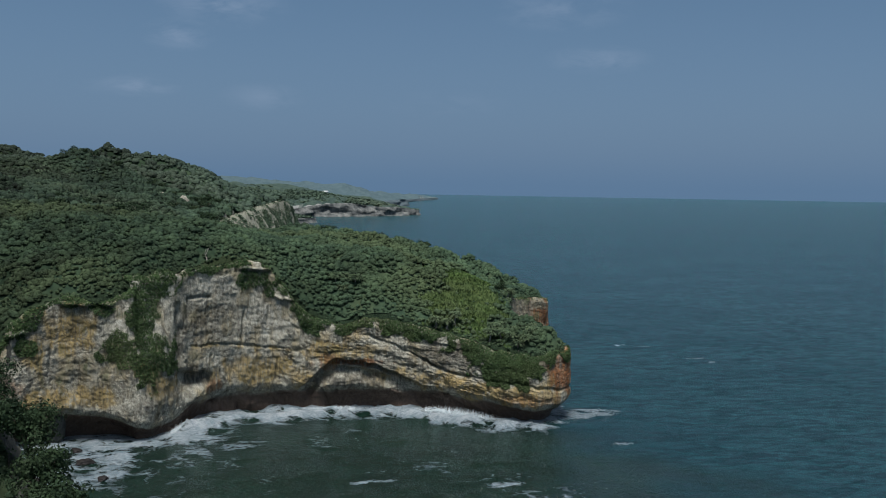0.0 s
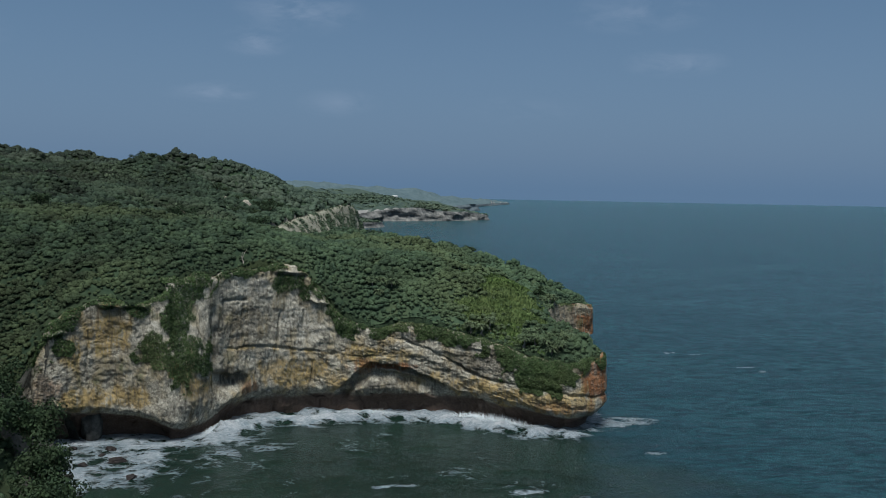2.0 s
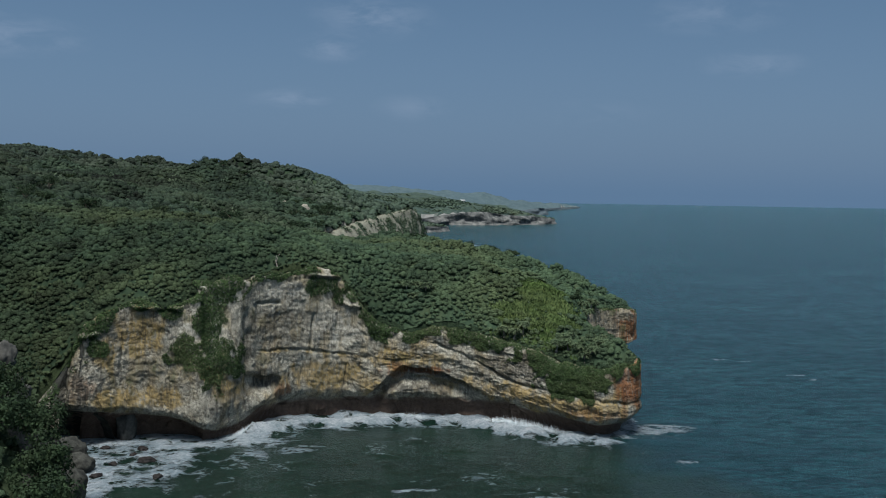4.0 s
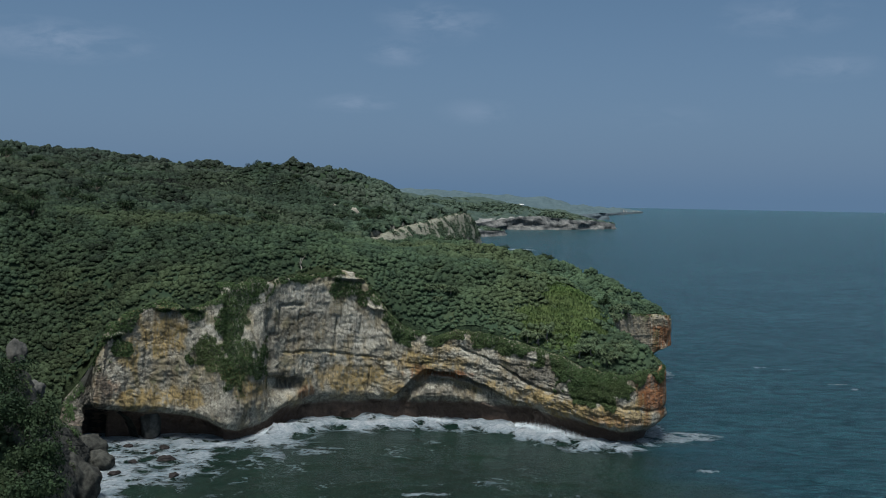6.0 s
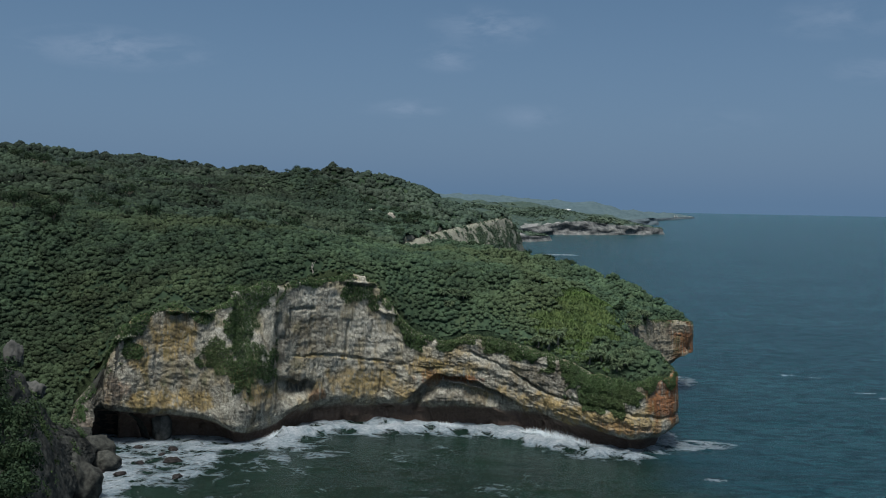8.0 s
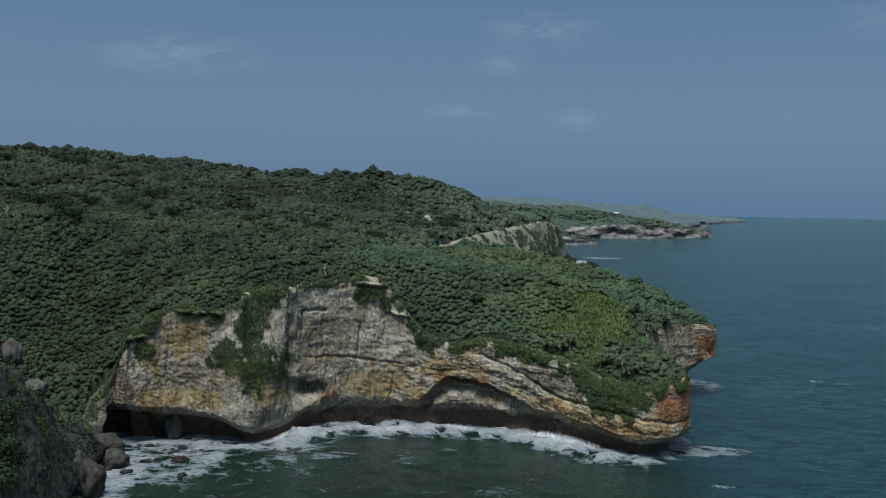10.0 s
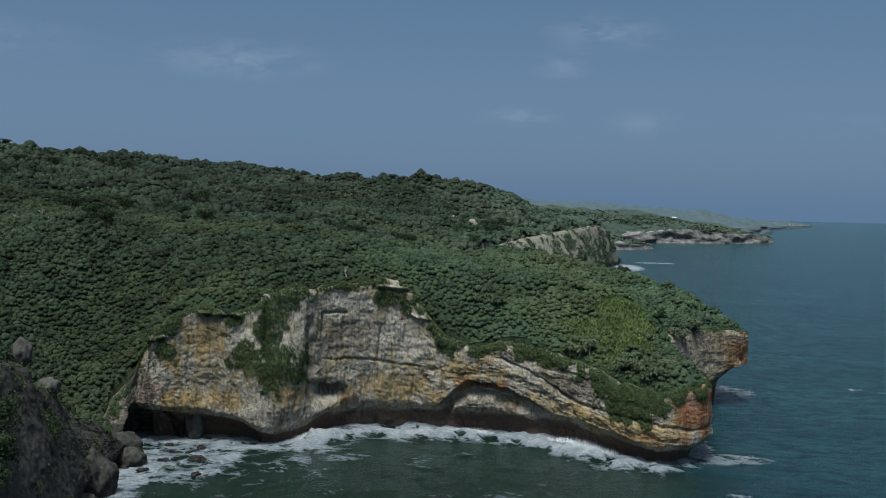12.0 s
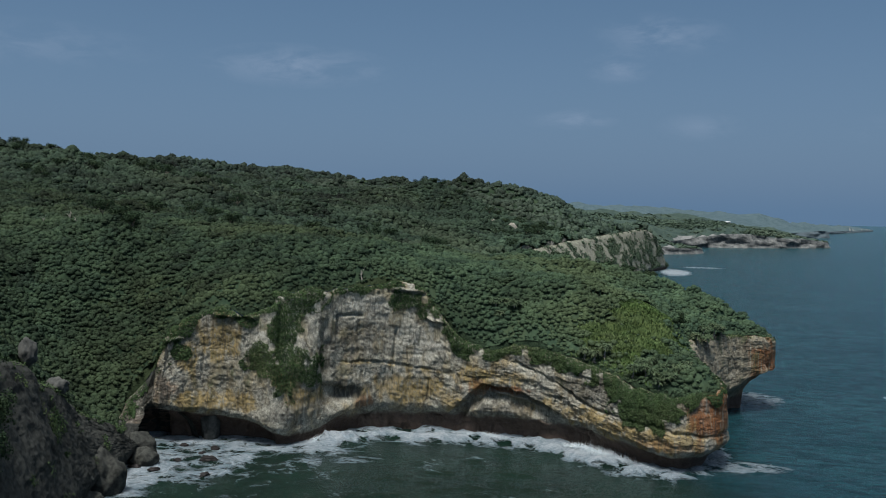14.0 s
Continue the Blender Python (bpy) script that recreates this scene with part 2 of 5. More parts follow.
def water_material():
    m, t, b, geo = material("sea_water")
    p = geo.outputs["Position"]
    calm = attribute(t, "calm").outputs["Fac"]
    foam = attribute(t, "foam").outputs["Fac"]
    col = mix(t, ramp(t, noise_tex(t, scaled(t, p, (0.5, 1.0, 1.0)), 0.02, 5, 0.65), 0.35, 0.65), (0.021, 0.092, 0.112), (0.032, 0.120, 0.140))
    # dark lines that ripples show by reflection, painted into the water colour
    painted_ripple = noise_tex(t, scaled(t, p, (0.4, 1.0, 1.0)), 0.45, 5, 0.7, 0.8)
    col = mix(t, ramp(t, painted_ripple, 0.44, 0.60), col, (0.010, 0.050, 0.060))
    # calm water: the cliff's dark green reflection is put into the colour
    col = mix(t, calm, col, mix(t, ramp(t, noise_tex(t, p, 0.06, 4), 0.35, 0.7), (0.0055, 0.020, 0.014), (0.0095, 0.031, 0.021)))
    wander = node(t, "ShaderNodeTexNoise", Scale=0.35, Detail=5, Roughness=0.6)
    t.links.new(p, wander.inputs["Vector"])
    drift = t.nodes.new("ShaderNodeVectorMath")
    drift.operation = "MULTIPLY_ADD"
    t.links.new(wander.outputs["Color"], drift.inputs[0])
    drift.inputs[1].default_value = (5.0, 4.0, 0)
    t.links.new(p, drift.inputs[2])

    def net(scale):
        v = node(t, "ShaderNodeTexVoronoi", Scale=scale)
        v.feature = "DISTANCE_TO_EDGE"
        t.links.new(scaled(t, drift.outputs[0], (0.8, 1.0, 0.0)), v.inputs["Vector"])
        return ramp(t, v.outputs["Distance"], 0.34, 0.0)

    lace = noise_tex(t, scaled(t, p, (0.8, 1.25, 0.3)), 0.42, 7, 0.7, 1.2)
    lace2 = noise_tex(t, scaled(t, p, (0.7, 1.3, 0.3)), 2.4, 5, 0.7, 0.8)
    webs = maths(t, "ADD", maths(t, "MULTIPLY", net(0.22), 0.30), maths(t, "MULTIPLY", net(0.75), 0.22))
    pat = maths(t, "ADD", webs, maths(t, "ADD", maths(t, "MULTIPLY", lace, 0.40), maths(t, "MULTIPLY", lace2, 0.26)))
    k = maths(t, "ADD", maths(t, "SUBTRACT", pat, 1.08), foam)
    white = ramp(t, k, 0.0, 0.26)
    body = maths(t, "ADD", maths(t, "MULTIPLY", maths(t, "ADD", lace2, lace), 0.5), maths(t, "MULTIPLY", foam, 0.22))
    thick = mix(t, ramp(t, body, 0.52, 0.82), (0.26, 0.37, 0.44), (0.76, 0.82, 0.86))
    fin = mix(t, white, col, thick)
    t.links.new(fin, b.inputs["Base Color"])
    r = t.nodes.new("ShaderNodeMapRange")
    r.inputs["To Min"].default_value, r.inputs["To Max"].default_value = 0.17, 0.85
    t.links.new(white, r.inputs["Value"])
    t.links.new(r.outputs[0], b.inputs["Roughness"])
    b.inputs["IOR"].default_value = 1.333
    swell = noise_tex(t, scaled(t, p, (0.6, 1.0, 1.0)), 0.36, 4, 0.6, 0.6)
    chop = noise_tex(t, scaled(t, p, (0.7, 1.0, 1.0)), 1.5, 4, 0.65, 0.6)
    h = maths(t, "ADD", maths(t, "MULTIPLY", swell, 2.2), maths(t, "MULTIPLY", chop, 2.0))
    h = maths(t, "MULTIPLY", h, maths(t, "SUBTRACT", 1.0, maths(t, "MULTIPLY", calm, 0.7)))
    h = maths(t, "ADD", h, maths(t, "MULTIPLY", maths(t, "MULTIPLY", white, lace2), 0.8))
    bump(t, b, h, 1.0, 2.4)
    return m


def plain_material(name, dark, light, scale, rough=0.85, strength=0.5, dist=0.05):
    m, t, b, geo = material(name)
    p = geo.outputs["Position"]
    n = noise_tex(t, p, scale, 5, 0.65)
    col = mix(t, ramp(t, n, 0.32, 0.68), dark, light)
    col = mix(t, maths(t, "MULTIPLY", ramp(t, noise_tex(t, p, scale * 0.2, 3), 0.5, 0.75), 0.4), col, tuple(c * 0.4 for c in dark))
    t.links.new(col, b.inputs["Base Color"])
    b.inputs["Roughness"].default_value = rough
    b.inputs["Specular IOR Level"].default_value = 0.25
    bump(t, b, n, strength, dist)
    return m


ROCK = rock_material()
GROUND = ground_material()
WATER = water_material()
SHRUB = leaf_material("shrub_leaves", (0.040, 0.070, 0.044), (0.074, 0.114, 0.064), (0.086, 0.112, 0.056))
WOODS = leaf_material("far_leaves", (0.044, 0.072, 0.048), (0.078, 0.114, 0.070), (0.088, 0.112, 0.068), 0.09)
# bluer than WOODS: haze over the distance put into the leaf colour
FARWOODS = leaf_material("hazed_distant_leaves", (0.046, 0.074, 0.054), (0.080, 0.115, 0.078), (0.088, 0.114, 0.076), 0.06)
SCRUB_MASS = leaf_material("scrub_foliage", (0.027, 0.048, 0.030), (0.051, 0.081, 0.044), (0.061, 0.082, 0.039), 0.2, 0.1, 0.4)
# hill and wood foliage turn bluer and paler in steps, as painted haze
HILL_MASS = leaf_material("hazed_hill_foliage", (0.030, 0.051, 0.035), (0.052, 0.081, 0.050), (0.060, 0.080, 0.048), 0.09, 0.1, 0.8)
WOOD_MASS = leaf_material("hazed_wood_foliage", (0.035, 0.056, 0.043), (0.058, 0.085, 0.060), (0.064, 0.084, 0.058), 0.06, 0.1, 1.6)
SCRUB_LEAF = leaf_material("scrub_leaf", (0.032, 0.055, 0.034), (0.061, 0.094, 0.050), (0.071, 0.094, 0.045))
# the sprigs of hills and woods carry the same haze tint
HILL_LEAF = leaf_material("hazed_hill_leaf", (0.034, 0.057, 0.039), (0.060, 0.091, 0.056), (0.068, 0.090, 0.053), 0.09)
WOOD_LEAF = leaf_material("hazed_wood_leaf", (0.038, 0.061, 0.047), (0.063, 0.092, 0.065), (0.070, 0.091, 0.063), 0.06)
# darker green for the sheet under the crowns: shade of the gaps as colour
GAP_SHADE = leaf_material("gap_shade_foliage", (0.025, 0.043, 0.028), (0.044, 0.068, 0.040), (0.050, 0.066, 0.036), 0.6, 0.0)
VINE = leaf_material("vine_leaves", (0.034, 0.060, 0.026), (0.066, 0.106, 0.042), (0.078, 0.104, 0.044), 0.5)
GRASS = leaf_material("meadow_grass", (0.062, 0.104, 0.036), (0.118, 0.178, 0.058), (0.122, 0.150, 0.072), 0.35)
TREE = leaf_material("tree_leaves", (0.014, 0.027, 0.015), (0.031, 0.054, 0.025), (0.036, 0.053, 0.025), 0.8)
PANDAN = leaf_material("pandanus_blades", (0.06, 0.092, 0.054), (0.12, 0.165, 0.088), (0.13, 0.14, 0.08), 0.7)
BARK = plain_material("bark", (0.09, 0.075, 0.055), (0.22, 0.19, 0.15), 3.0)
PALE_BARK = plain_material("pale_dead_bark", (0.24, 0.22, 0.19), (0.42, 0.39, 0.34), 3.0)
MIDSTONE = plain_material("mid_grey_stone", (0.045, 0.047, 0.044), (0.10, 0.10, 0.092), 0.9, 0.9, 0.9, 0.2)
STONE = plain_material("grey_boulder_stone", (0.018, 0.019, 0.017), (0.058, 0.060, 0.052), 1.1, 0.9, 0.9, 0.25)
PALESTONE = plain_material("pale_outcrop_stone", (0.20, 0.185, 0.15), (0.44, 0.41, 0.34), 0.9, 0.9, 0.9, 0.3)
WETSTONE = plain_material("wet_dark_rock", (0.007, 0.006, 0.006), (0.020, 0.016, 0.015), 0.9, 0.6, 0.8, 0.25)
WALLPAINT = plain_material("white_wall_paint", (0.62, 0.62, 0.60), (0.78, 0.78, 0.76), 0.5)
GLASS = plain_material("dark_window_glass", (0.02, 0.025, 0.03), (0.03, 0.035, 0.04), 0.4, 0.1, 0.0)
FOAM = plain_material("sea_foam", (0.42, 0.50, 0.54), (0.64, 0.69, 0.72), 1.2, 0.8, 0.4, 0.1)
LEDGE = plain_material("ledge_stone", (0.17, 0.145, 0.11), (0.40, 0.37, 0.30), 1.2, 0.9, 0.9, 0.2)
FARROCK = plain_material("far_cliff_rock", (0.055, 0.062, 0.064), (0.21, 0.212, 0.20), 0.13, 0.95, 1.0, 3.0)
# rock greyed towards blue: the haze of distance is in the colour
HAZYROCK = plain_material("hazed_farthest_rock", (0.06, 0.085, 0.10), (0.11, 0.14, 0.155), 0.06, 0.95, 1.0, 3.0)



def far_material(name, dark, light, patchy):
    m, t, b, geo = material(name)
    p = geo.outputs["Position"]
    nz = t.nodes.new("ShaderNodeSeparateXYZ")
    t.links.new(geo.outputs["True Normal"], nz.inputs[0])
    big, mid = noise_tex(t, p, 0.012, 5, 0.65), noise_tex(t, p, 0.07, 6, 0.7)
    col = mix(t, ramp(t, mid, 0.35, 0.65), dark, light)
    col = mix(t, maths(t, "MULTIPLY", ramp(t, big, 0.5, 0.7), 0.6), col, patchy)
    col = mix(t, ramp(t, nz.outputs["Z"], 0.45, 0.7), (0.26, 0.26, 0.25), col)
    t.links.new(col, b.inputs["Base Color"])
    b.inputs["Roughness"].default_value = 0.95
    b.inputs["Specular IOR Level"].default_value = 0.1
    bump(t, b, mid, 1.0, 6.0)
    return m


# both greens are shifted to blue, with distance haze painted into them
FARLAND = far_material("hazed_far_green", (0.036, 0.058, 0.051), (0.060, 0.088, 0.070), (0.074, 0.104, 0.074))
FARTHEST = far_material("hazed_farthest_green", (0.060, 0.095, 0.108), (0.085, 0.125, 0.138), (0.095, 0.135, 0.142))

# ---- small tools ----
RNG = np.random.default_rng(7)
PERM = RNG.permutation(512)
GRAD = RNG.normal(size=(512, 3))
GRAD /= np.linalg.norm(GRAD, axis=1, keepdims=True)


def perlin(p):
    """Gradient noise, about -1 to 1, of an (n, 3) array."""
    p = np.asarray(p, float)
    i = np.floor(p).astype(np.int64)
    f = p - i
    u = f * f * f * (f * (f * 6 - 15) + 10)
    total = np.zeros(len(p))
    for dx in (0, 1):
        for dy in (0, 1):
            for dz in (0, 1):
                h = PERM[(PERM[(PERM[(i[:, 0] + dx) % 512] + i[:, 1] + dy) % 512] + i[:, 2] + dz) % 512]
                g = GRAD[h]
                d = g[:, 0] * (f[:, 0] - dx) + g[:, 1] * (f[:, 1] - dy) + g[:, 2] * (f[:, 2] - dz)
                w = (u[:, 0] if dx else 1 - u[:, 0]) * (u[:, 1] if dy else 1 - u[:, 1]) * (u[:, 2] if dz else 1 - u[:, 2])
                total += w * d
    return total * 1.6


def fbm(p, octaves=4, gain=0.5):
    total, a, p = 0, 1.0, np.asarray(p, float)
    for k in range(octaves):
        total = total + a * perlin(p + 17.3 * k)
        p, a = p * 2.03, a * gain
    return total


def smooth(x, a, b):
    t = np.clip((x - a) / (b - a), 0, 1)
    return t * t * (3 - 2 * t)


def mesh_np(name, verts, faces, mat, shade=True):
    """A mesh from arrays: faces is (n, 3) or (n, 4)."""
    verts, faces = np.asarray(verts, np.float32), np.asarray(faces, np.int32)
    me = bpy.data.meshes.new(name)
    k = faces.shape[1]
    me.vertices.add(len(verts))
    me.vertices.foreach_set("co", verts.ravel())
    me.loops.add(faces.size)
    me.loops.foreach_set("vertex_index", faces.ravel())
    me.polygons.add(len(faces))
    me.polygons.foreach_set("loop_start", np.arange(0, faces.size, k, dtype=np.int32))
    me.update(calc_edges=True)
    if shade:
        me.polygons.foreach_set("use_smooth", np.ones(len(faces), bool))
    me.materials.append(mat)
    me.validate()
    return me


def add_float(me, name, values):
    me.attributes.new(name, "FLOAT", "POINT").data.foreach_set("value", np.asarray(values, np.float32))


def grid_faces(rows, cols):
    i = np.arange(rows * cols).reshape(rows, cols)
    return np.stack([i[:-1, :-1], i[:-1, 1:], i[1:, 1:], i[1:, :-1]], -1).reshape(-1, 4)


def spline(pts, step):
    """Catmull-Rom through the rows of pts, about step metres apart in plan."""
    p = np.asarray(pts, float)
    p = np.vstack([2 * p[0] - p[1], p, 2 * p[-1] - p[-2]])
    outp = []
    for a, b, c, d in zip(p[:-3], p[1:-2], p[2:-1], p[3:]):
        n = max(2, int(np.hypot(*(c - b)[:2]) / step))
        t = (np.arange(n) / n)[:, None]
        outp.append(0.5 * (2 * b + (c - a) * t + (2 * a - 5 * b + 4 * c - d) * t**2 + (3 * b - a - 3 * c + d) * t**3))
    outp.append(p[-2][None])
    return np.vstack(outp)


def inside(poly, pts):
    """Which points lie in a polygon."""
    x, y = pts[:, 0], pts[:, 1]
    hit = np.zeros(len(pts), bool)
    for (x0, y0), (x1, y1) in zip(poly, np.roll(poly, -1, 0)):
        if y0 == y1:
            continue
        c = (y0 > y) != (y1 > y)
        hit ^= c & (x < (x1 - x0) * (y - y0) / (y1 - y0) + x0)
    return hit


def nearest(line, pts):
    """Distance to the nearest of the line's points, and its index."""
    dist, idx = np.empty(len(pts)), np.empty(len(pts), int)
    for k in range(0, len(pts), 4000):
        d = ((pts[k:k + 4000, None, :2] - line[None, :, :2]) ** 2).sum(-1)
        idx[k:k + 4000] = d.argmin(1)
        dist[k:k + 4000] = np.sqrt(d.min(1))
    return dist, idx


# ---- coast: stations along the shore, land on the left ----
# x, y of the face; height of the brink; height of the sea notch's roof; depth of the notch; how far the brink leans back
SHORE_NEAR = [
    (-75, 40, 22, 3, 2, 6), (-40, 62, 22, 3, 2, 6), (-17, 86, 18, 3, 2, 6), (-13.5, 108, 17, 3.5, 2, 5),
    (-19, 128, 29, 3.5, 1, 9), (-26, 146, 22.5, 4, 2, 7), (-30.5, 160, 15, 4, 2, 5), (-33, 174, 9, 3.5, 1.5, 3),
    (-36.5, 181, 8, 4, 1.5, 3), (-39, 186.5, 8, 5, 4, 3), (-41, 191.5, 11, 7.5, 7, 2), (-39.6, 192.6, 17, 8.4, 9, 1.5),
]
SHORE_FRONT = [
    (-36.5, 190.6, 24, 8.4, 9, 2.0), (-27.5, 195.3, 29, 7.0, 6, 0.6), (-20, 196, 28.5, 6.0, 6, 1.0), (-13.5, 195, 32.5, 3.9, 3.5, 6.5),
    (-8, 201.5, 33, 3.6, 1.5, 4.0), (-1.5, 212.3, 33.5, 7.2, 2.4, 0.6), (10, 216.8, 34, 6.2, 2.2, 0.5), (19.5, 216.8, 23, 6.4, 2.4, 0.8),
    (27, 215.2, 21, 6.2, 3, 0.8), (36, 214.4, 22, 6.2, 3, 1.2), (46, 210.3, 20, 6.4, 3.2, 1.5), (54.5, 202.3, 17.5, 6, 3.4, 1.8),
    (63, 196.3, 16.0, 4.8, 4, 2.0), (70, 197, 16.5, 4.6, 4, 1.2), (75, 202.5, 17, 5.2, 4.5, 0.6),
]
SHORE_LEE = [
    (76.5, 210, 17.5, 5, 4.5, 1.0), (75, 224, 19, 4, 3, 3), (73.5, 240, 20.5, 4, 3, 4), (77, 252, 21, 6, 4, 2), (83, 260, 21.5, 8, 6, 0.5),
    (89.3, 263.5, 20.6, 11.3, 9, 0.1), (91.5, 272, 20, 11, 9, 0.3), (86, 284, 23, 6, 4, 2), (70, 302, 27, 5, 3, 4), (45, 325, 30, 4, 3, 6),
]
SHORE_FAR = [
    (45, 325, 30, 4, 3, 6), (14, 370, 30, 4, 2, 10), (10, 440, 29, 4, 2, 14), (22, 540, 31, 4, 2, 20), (34, 620, 33, 4, 2, 20),
    (43, 700, 34, 4, 2, 18), (52, 775, 35, 4, 2, 15), (62, 845, 36, 4, 2, 9), (68, 874, 26, 4, 2, 5), (72, 892, 8, 3, 1, 6),
    (58, 915, 7, 3, 1, 6), (20, 990, 8, 3, 1, 8), (-40, 1080, 10, 3, 1, 8), (-60, 1200, 15, 3, 1, 8),
]
PROFILE_ROWS = (4, 8, 8, 9, 6, 34, 34, 6, 4)


def profile(st):
    """Columns of inward offset and height for each station, from under water over the notch and the face to the brink."""
    zt, zn, nd, lean = st[:, 2], st[:, 3], st[:, 4], st[:, 5]
    flat = smooth(zn, 9.5, 11)            # a level roof under the beak
    o = [nd + 2, nd, nd * (0.85 + 0.1 * flat), nd * (0.5 + 0.4 * flat), 0.4 + nd * (0.1 + 0.45 * flat), 0 * nd, lean * 0.35, lean * 0.85, lean + 0.7, lean + 6]
    z = [0 * nd - 3, 0 * nd + SEA - 0.5, SEA + (zn - SEA) * 0.5, SEA + (zn - SEA) * 0.88, zn + 0.1, zn + 1.3 - 0.9 * flat,
         zn + (zt - zn) * 0.5, zt - 1.2, zt, zt - 2.6]
    return np.stack(o, 1), np.stack(z, 1)


def ragged(st):
    """Uneven brink: the top rises and falls a little along the shore."""
    st = st.copy()
    q = np.column_stack([st[:, :2], np.zeros(len(st))])
    st[:, 2] += 0.9 * perlin(q * 0.21) + 0.5 * perlin(q * 0.6 + 4)
    st[:, 5] = np.clip(st[:, 5] + 0.8 * perlin(q * 0.3 + 9), 0, None)
    return st


GROOVE_X, GROOVE_Z = (20, 28, 33, 37, 41, 46, 51, 55, 62, 68, 73, 78), (22, 19.4, 18.0, 16.6, 14.8, 12.4, 10.9, 10.6, 9.9, 9.2, 8.6, 8.4)


def groove(v, centre, half):
    return np.exp(-((v - centre) / half) ** 2)


def relief(P, u):
    """How far the rock stands out from the plain profile: lumps, knobs and pits, beds, joints, ledges and hollows."""
    x, y, z = P.T
    front = (y > 186) & (y < 225) & (x > -46)
    dip = z + 0.13 * np.clip(x - 30, 0, None) + 0.5 * perlin(P * (0.07, 0.07, 0.02))
    # bedded below and towards the point, massive and pitted above and to the cove
    bedded = np.where(front, 0.3 + 0.7 * smooth(x, 6, 22) * (1 - 0.5 * smooth(x, 60, 68)) * (1 - smooth(z, 17, 23)) + 0.35 * smooth(x, -8, 2) * (1 - smooth(x, 14, 20)), 0.5)
    d = 0.8 * perlin(P * (0.11, 0.11, 0.05)) + 0.24 * fbm(P * (0.3, 0.3, 0.2), 3, 0.6)
    knob = 0.5 - np.abs(fbm(P * (1.1, 1.1, 0.85) + 13, 3, 0.65))
    pit = 0.5 - np.abs(fbm(P * (2.4, 2.4, 1.9) + 31, 2, 0.6))
    d += (0.20 * knob + 0.17 * pit) * (1.25 - 0.5 * bedded)
    wob = perlin(P * 0.35 + 21)
    for thick, wide, k_bed, k_block in ((2.1, 4.0, 0.34, 0.30), (0.95, 1.5, 0.24, 0.28), (0.42, 0.7, 0.12, 0.22)):
        bed = np.floor((dip + 0.3 * wob * thick) / thick).astype(np.int64)
        h_bed = PERM[bed % 512]
        block = np.floor(u / wide + h_bed / 97.0 + 0.35 * wob).astype(np.int64)
        h_block = PERM[(h_bed + block) % 512]
        d += 0.65 * bedded * (k_bed * ((h_bed % 64) / 64.0 - 0.5) + k_block * ((h_block % 64) / 64.0 - 0.5))
    d -= 0.28 * np.abs(perlin(np.column_stack([u * 0.9 + 0.6 * wob, z * 0.12, 0 * u + 3])))
    d += 0.08 * np.random.default_rng(8).uniform(-1, 1, len(P))
    crack = np.abs(perlin(P * (0.33, 0.33, 0.035) + 5))
    d -= 0.8 * np.exp(-(crack / 0.05) ** 2) * smooth(perlin(P * 0.1 + 44), 0.0, 0.5)
    # the long groove that runs down to the point, with a proud bed under it
    gz = np.interp(x, GROOVE_X, GROOVE_Z) + 0.5 * perlin(P * (0.2, 0.2, 0)) + 0.25 * perlin(P * (0.8, 0.8, 0))
    g_on = smooth(x, 24, 34) * (1 - smooth(y, 215, 222)) * (y > 150) * (y < 225)
    d -= 1.1 * g_on * groove(z, gz, 0.32) * (0.6 + 0.5 * wob)
    d += 0.3 * g_on * groove(z, gz - 1.6, 0.9)
    # the arch: a hollow under a stepped roof, and a smooth lens of rock below it
    lz = np.interp(x, (17, 19.2, 22.5, 25.7, 29, 34, 38, 43, 50), (6.0, 7.4, 10.6, 13.2, 13.0, 12.0, 10.4, 8.2, 6.2)) + 0.35 * perlin(P * (0.5, 0.5, 0))
    arch = smooth(x, 17, 21) * (1 - smooth(x, 40, 52)) * (y > 200) * (y < 228)
    below = lz - z
    d -= 2.0 * arch * smooth(below, -0.12, 0.22) * (1 - 0.72 * smooth(below, 2.6, 4.6))
    d += 0.9 * arch * groove(below, 1.3, 0.3) * smooth(x, 24, 27) * (1 - smooth(x, 36, 40))
    # overhanging ledges
    for x0, x1, z0, z1, k in ((-28, -18.5, 28.0, 27.4, 0.9), (5, 12.4, 33.0, 32.2, 0.6), (12.5, 17.5, 26.4, 25.8, 0.6), (-38, -33, 22.4, 22.8, 0.8)):
        on = smooth(x, x0 - 0.5, x0 + 0.8) * (1 - smooth(x, x1 - 0.8, x1 + 0.5)) * front
        zc = np.interp(x, (x0, x1), (z0, z1)) + 0.3 * perlin(P * (0.45, 0.45, 0) + 6)
        d += k * on * (np.exp(-((z - zc - 0.2) / 0.3) ** 4) - 0.45 * groove(z, zc - 0.45, 0.32))
    # angular crack under the brink, and the thin seam across the middle wall
    d -= 0.9 * front * groove(z, 27.4, 0.25) * smooth(x, -5.2, -4.6) * (1 - smooth(x, -1.2, -0.4))
    d -= 0.9 * front * groove(x, -4.8 + 0.3 * wob, 0.3) * smooth(z, 22, 24) * (1 - smooth(z, 27, 27.8))
    seam = np.interp(x, (-6, 3, 10, 18), (17.5, 17.0, 15.9, 15.0)) + 0.3 * perlin(P * (0.25, 0.25, 0) + 2)
    d -= 0.45 * front * groove(z, seam, 0.2) * smooth(x, -6, -3) * (1 - smooth(x, 12, 18))
